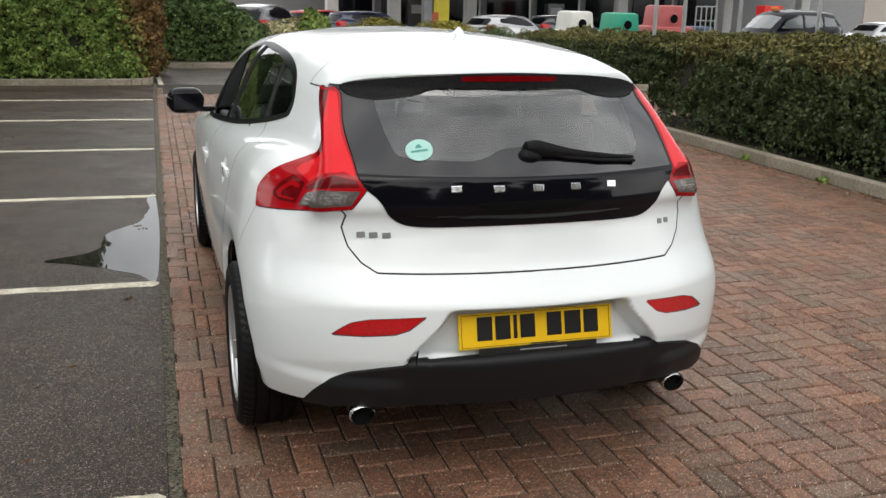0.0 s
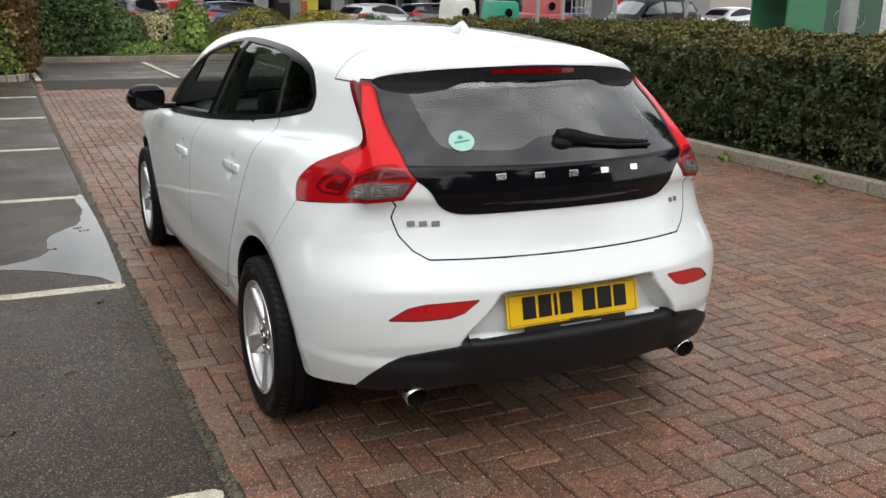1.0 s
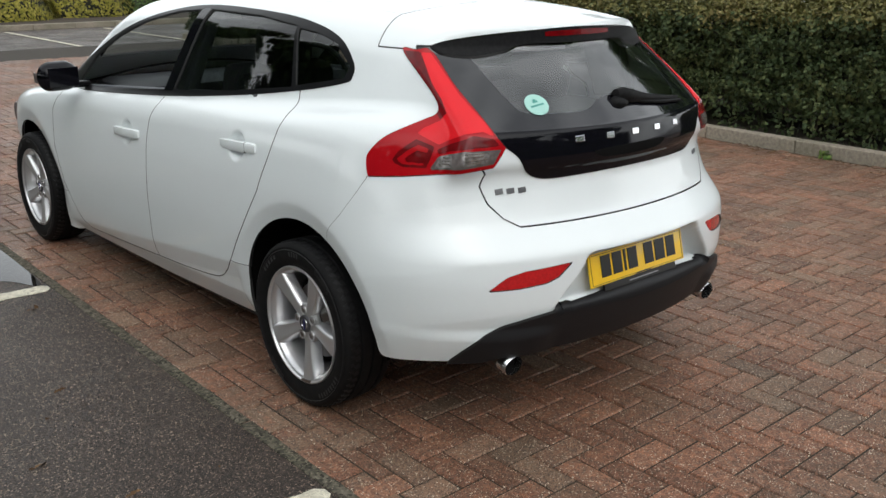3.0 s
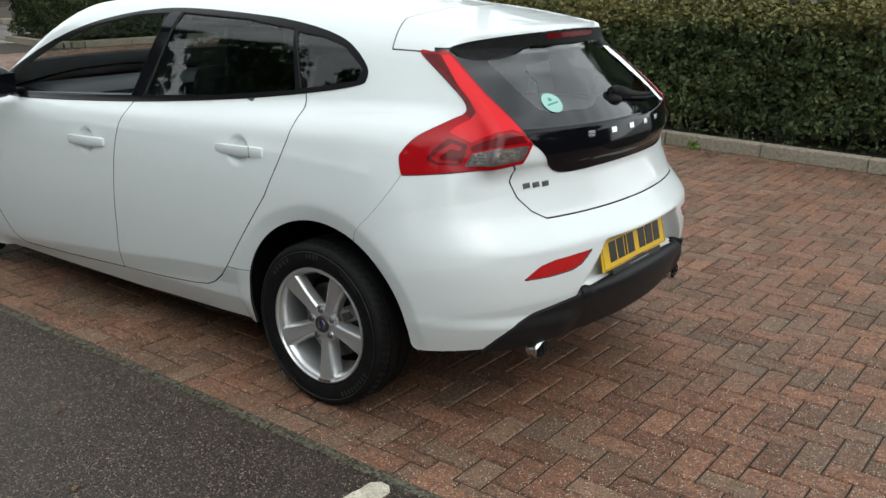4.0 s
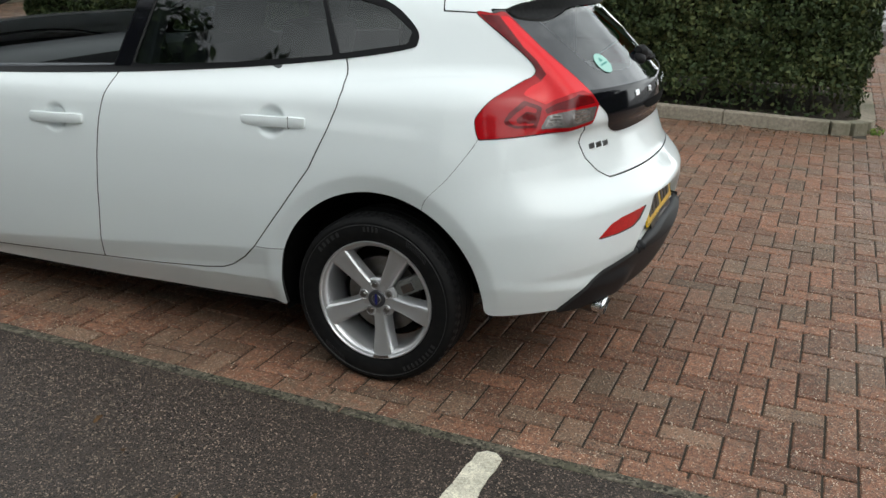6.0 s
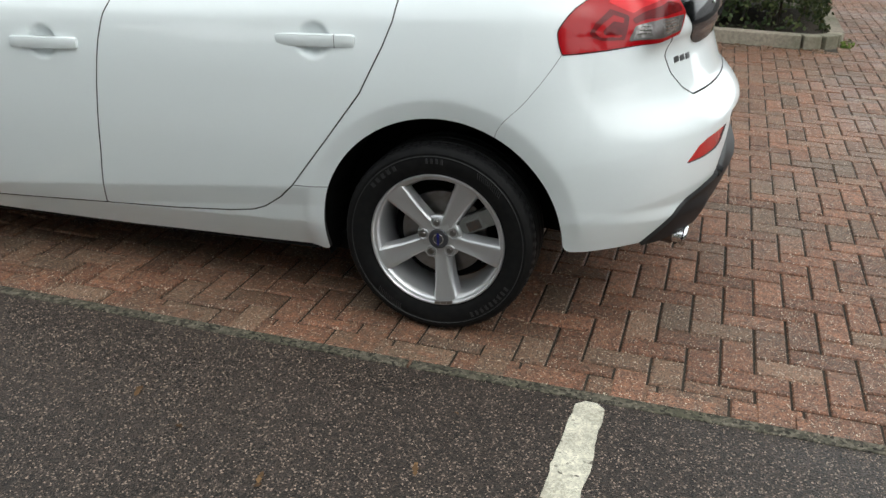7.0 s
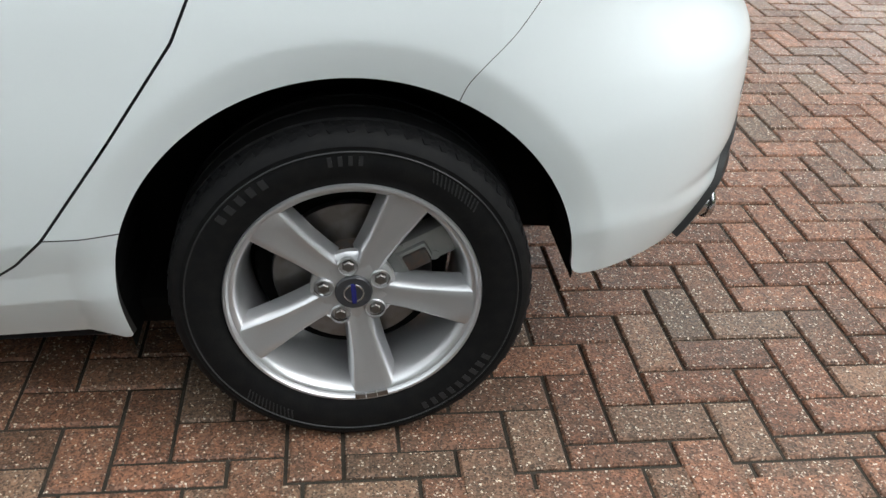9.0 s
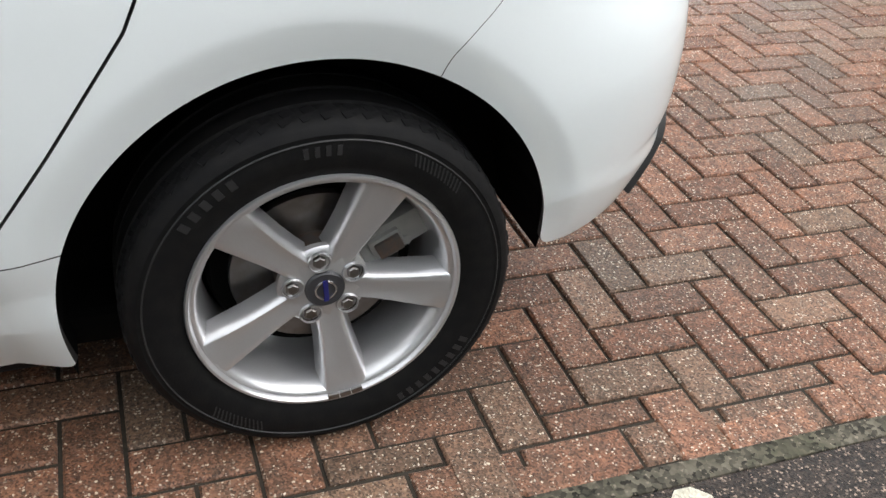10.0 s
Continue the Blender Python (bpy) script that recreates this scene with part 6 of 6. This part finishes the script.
# wire cage, red panel, green cycle store
cage = thing("wire_cage", "grey wire cage trolley with blue crates", "cage trolley", at=(10.66, 15.5, 0))
for x in (-0.26, -0.13, 0, 0.13, 0.26):
    part("upright", rod(bmesh.new(), (x, -0.3, 0.1), (x, -0.3, 1.56), 0.015, 6), galvanised, cage)
for z in (0.2, 0.55, 0.9, 1.25, 1.55):
    part("rail", rod(bmesh.new(), (-0.26, -0.3, z), (0.26, -0.3, z), 0.014, 6), galvanised, cage)
for z in (0.30, 0.66, 1.0):
    part("crate", boxed((0.46, 0.5, 0.24), (0, 0, z), None, 0.02), flat("crate_blue", (0.08, 0.13, 0.24)), cage)
part("wheel_frame", boxed((0.56, 0.6, 0.08), (0, 0, 0.04), None, 0.01), galvanised, cage)
panel_red = thing("vending_cabinet", "tall plain red cabinet on the forecourt", "cabinet", at=(23.9, 31.3, FALL))
part("body", boxed((0.88, 0.6, 2.05), (0, 0, 1.02), None, 0.03), flat("cabinet_red", (0.62, 0.02, 0.015)), panel_red)
part("side_door", boxed((0.05, 0.5, 1.6), (0.465, 0.0, 0.95), None, 0.01), dark_steel, panel_red)
store = thing("cycle_store", "green metal cycle store with pale outlines on it", "cycle store", at=(30.3, 25.4, -0.25))
green_metal = flat("store_green", (0.022, 0.15, 0.065), 0.5)
part("front", boxed((2.1, 0.1, 2.3), (-1.95, 0, 1.15), None, 0.02), green_metal, store)
part("side_panel", boxed((3.4, 0.1, 2.2), (0.8, 0.12, 1.1), None, 0.02), flat("store_dark_green", (0.012, 0.06, 0.03), 0.5), store)
part("roof", boxed((5.8, 2.4, 0.12), (0, 1.1, 2.36), None, 0.03), green_metal, store)
part("back", boxed((5.6, 0.08, 2.2), (0, 2.2, 1.1), None, 0.02), green_metal, store)
for cx in (0.0, 1.15):
    bm = lathe([(0, 0.33), (-0.02, 0.345), (0, 0.36)], 28, "z")
    bmesh.ops.transform(bm, matrix=pose(cx, 0.05, 0.95, 90, 0, 0), verts=bm.verts[:])
    part("wheel_outline", bm, galvanised, store)
bm = bmesh.new()
for a, b in (((0.0, 0.95), (0.42, 1.35)), ((0.42, 1.35), (0.55, 0.95)), ((0.55, 0.95), (0.95, 1.38)), ((0.42, 1.35), (0.95, 1.38)), ((0.95, 1.38), (1.15, 0.95))):
    rod(bm, (a[0], 0.04, a[1]), (b[0], 0.04, b[1]), 0.016, 6)
part("frame_outline", bm, galvanised, store)

# filling station: canopy on columns, shop wall, lit yellow signs
station = thing("filling_station", "filling station shop with white columns and dark glazing", "building", at=(0, 0, FALL))
wall_white = flat("render_white", (0.62, 0.62, 0.60), 0.8)
part("shop_wall", boxed((40, 0.4, 4.2), (22, 47, 2.1)), flat("shop_grey", (0.20, 0.20, 0.205), 0.8), station)
for x in (9.0, 12.0, 15.0, 18.0, 21.0, 24.0, 27.0, 30.0):
    w = part("shop_window", boxed((2.5, 0.12, 2.6), (x, 46.75, 1.5), None, 0.02), gloss_black, station)
    part("window_frame", boxed((0.10, 0.16, 2.6), (x + 1.3, 46.74, 1.5)), wall_white, w)
part("canopy", boxed((30, 12, 0.7), (20, 40, 5.2), None, 0.05), wall_white, station)
for x, y in ((7.0, 41), (10.0, 41), (14.5, 43), (22.5, 42), (33.0, 41), (29.5, 43)):
    part("column", boxed((0.55, 0.55, 4.9), (x, y, 2.45), None, 0.03), wall_white, station)
for x, y in ((11.1, 41.0), (18.5, 41.5), (24.8, 42.0)):
    pump = thing("fuel_pump", "dark fuel pump under the canopy", "fuel pump", "fuel pumps", at=(x, y, FALL))
    part("cabinet", boxed((0.9, 0.5, 1.9), (0, 0, 0.95), None, 0.04), charcoal, pump)
    part("display", boxed((0.6, 0.04, 0.4), (0, -0.26, 1.5), None, 0.01), paint_grey, pump)
    part("hose", rod(bmesh.new(), (0.5, -0.1, 1.5), (0.5, -0.1, 0.3), 0.03, 8), rubber, pump)
sign = thing("price_sign", "yellow sign panel beside a grey column", "sign", at=(11.3, 39.0, FALL))
part("panel", boxed((0.75, 0.12, 3.2), (0.45, 0, 1.6), None, 0.02), flat("sign_yellow", (0.75, 0.62, 0.05)), sign)
part("poster", boxed((0.36, 0.02, 0.9), (0.12, -0.075, 0.95)), flat("poster_red", (0.55, 0.12, 0.05)), sign)
part("column", boxed((0.4, 0.4, 3.3), (-0.25, 0, 1.65), None, 0.02), paint_grey, sign)
for k in range(5):
    t = thing("far_building", "pale far building behind the forecourt", "building", "far buildings", at=(-30 + 26 * k, 75 + 4 * (k % 2), FALL))
    part("wall", boxed((22, 8, 6.5 + (k % 3)), (0, 0, 3.2)), flat("far_wall", (0.32, 0.29, 0.26), 0.9), t)
    part("roof", boxed((23, 9, 0.5), (0, 0, 6.9 + (k % 3)), None, 0.1), paint_grey, t)


# ---- brick paving: herringbone with a course of stretchers along the edging
PITCH, X0, Y0 = 0.1022, -0.921, -0.489


def brick_mesh(name, sx, sy, mat):
    bm = boxed((sx, sy, 0.06), (0, 0, -0.03))
    top = [e for e in bm.edges if all(v.co.z > -0.001 for v in e.verts)]
    bmesh.ops.bevel(bm, geom=top, offset=0.0045, segments=1, affect="EDGES")
    me = bpy.data.meshes.new(name)
    bm.to_mesh(me)
    bm.free()
    me.materials.append(mat)
    return me


JOINT = 0.0076
long_x = brick_mesh("brick", 2 * PITCH - JOINT, PITCH - JOINT, brick_one)
long_y = brick_mesh("brick", PITCH - JOINT, 2 * PITCH - JOINT, brick_one)
places = []
for i in range(-2, 160):
    for j in range(-125, 126):
        c = (j - i) % 4
        if c == 0:
            cx, cy, lx, ly = X0 + (i + 0.5) * PITCH, Y0 - (j + 1) * PITCH, 1, 2
        elif c == 3:
            cx, cy, lx, ly = X0 + (i + 1) * PITCH, Y0 - (j + 0.5) * PITCH, 2, 1
        else:
            continue
        if cx > 4.83 and -1.75 < cy < 8.0 or cx > 13 or cy > LANE_END - 0.1 or (cx > 5.7 and cy > 12.45):
            continue
        if cx > 5.5 and cy < -4:
            continue
        places.append((cx, cy, lx, ly))
for k in range(-60, 68):
    places.append((-1.0365, Y0 + (k + 0.35) * 2 * PITCH, 1, 2))
rnd = random.Random(5)
far_v, far_f = [], []
LEFT_CUT = -0.985


def clipped(cx, cy, lx, ly):
    x0, x1 = cx - lx * PITCH / 2 + JOINT / 2, cx + lx * PITCH / 2 - JOINT / 2
    y0, y1 = cy - ly * PITCH / 2 + JOINT / 2, cy + ly * PITCH / 2 - JOINT / 2
    if cx > -1.0:
        x0 = max(x0, LEFT_CUT + JOINT / 2)
    return x0, x1, y0, y1


places.sort(key=lambda p: (p[0] + 0.95) ** 2 * 1.3 + (p[1] + 0.55) ** 2)
for n, (cx, cy, lx, ly) in enumerate(places):
    dz, ax, ay = rnd.uniform(-0.0022, 0.0012), rnd.uniform(-0.006, 0.006), rnd.uniform(-0.006, 0.006)
    x0, x1, y0, y1 = clipped(cx, cy, lx, ly)
    if x1 - x0 < 0.02:
        continue
    whole = x1 - x0 > lx * PITCH - JOINT - 0.002
    if n < 300 and whole:
        ob = new("brick", long_x if lx == 2 else long_y)
        ob.parent = lane_bed
        ob.matrix_basis = Matrix.Translation((cx, cy, dz)) @ Matrix.Rotation(ax, 4, "X") @ Matrix.Rotation(ay, 4, "Y")
        continue
    b, e = len(far_v), 0.0045
    for z, q in ((-0.03, 0), (dz - e, 0), (dz, e)):
        for px, py in ((x0 + q, y0 + q), (x1 - q, y0 + q), (x1 - q, y1 - q), (x0 + q, y1 - q)):
            far_v.append((px, py, z + (ax * (py - cy) + ay * (px - cx) if z > -0.02 else 0)))
    for k in range(4):
        m = (k + 1) % 4
        far_f.append((b + k, b + m, b + 4 + m, b + 4 + k))
        far_f.append((b + 4 + k, b + 4 + m, b + 8 + m, b + 8 + k))
    far_f.append((b + 8, b + 9, b + 10, b + 11))
field = link_mesh("brick_field", far_v, far_f, brick_many, lane_bed)
field["kind"] = "stuff"
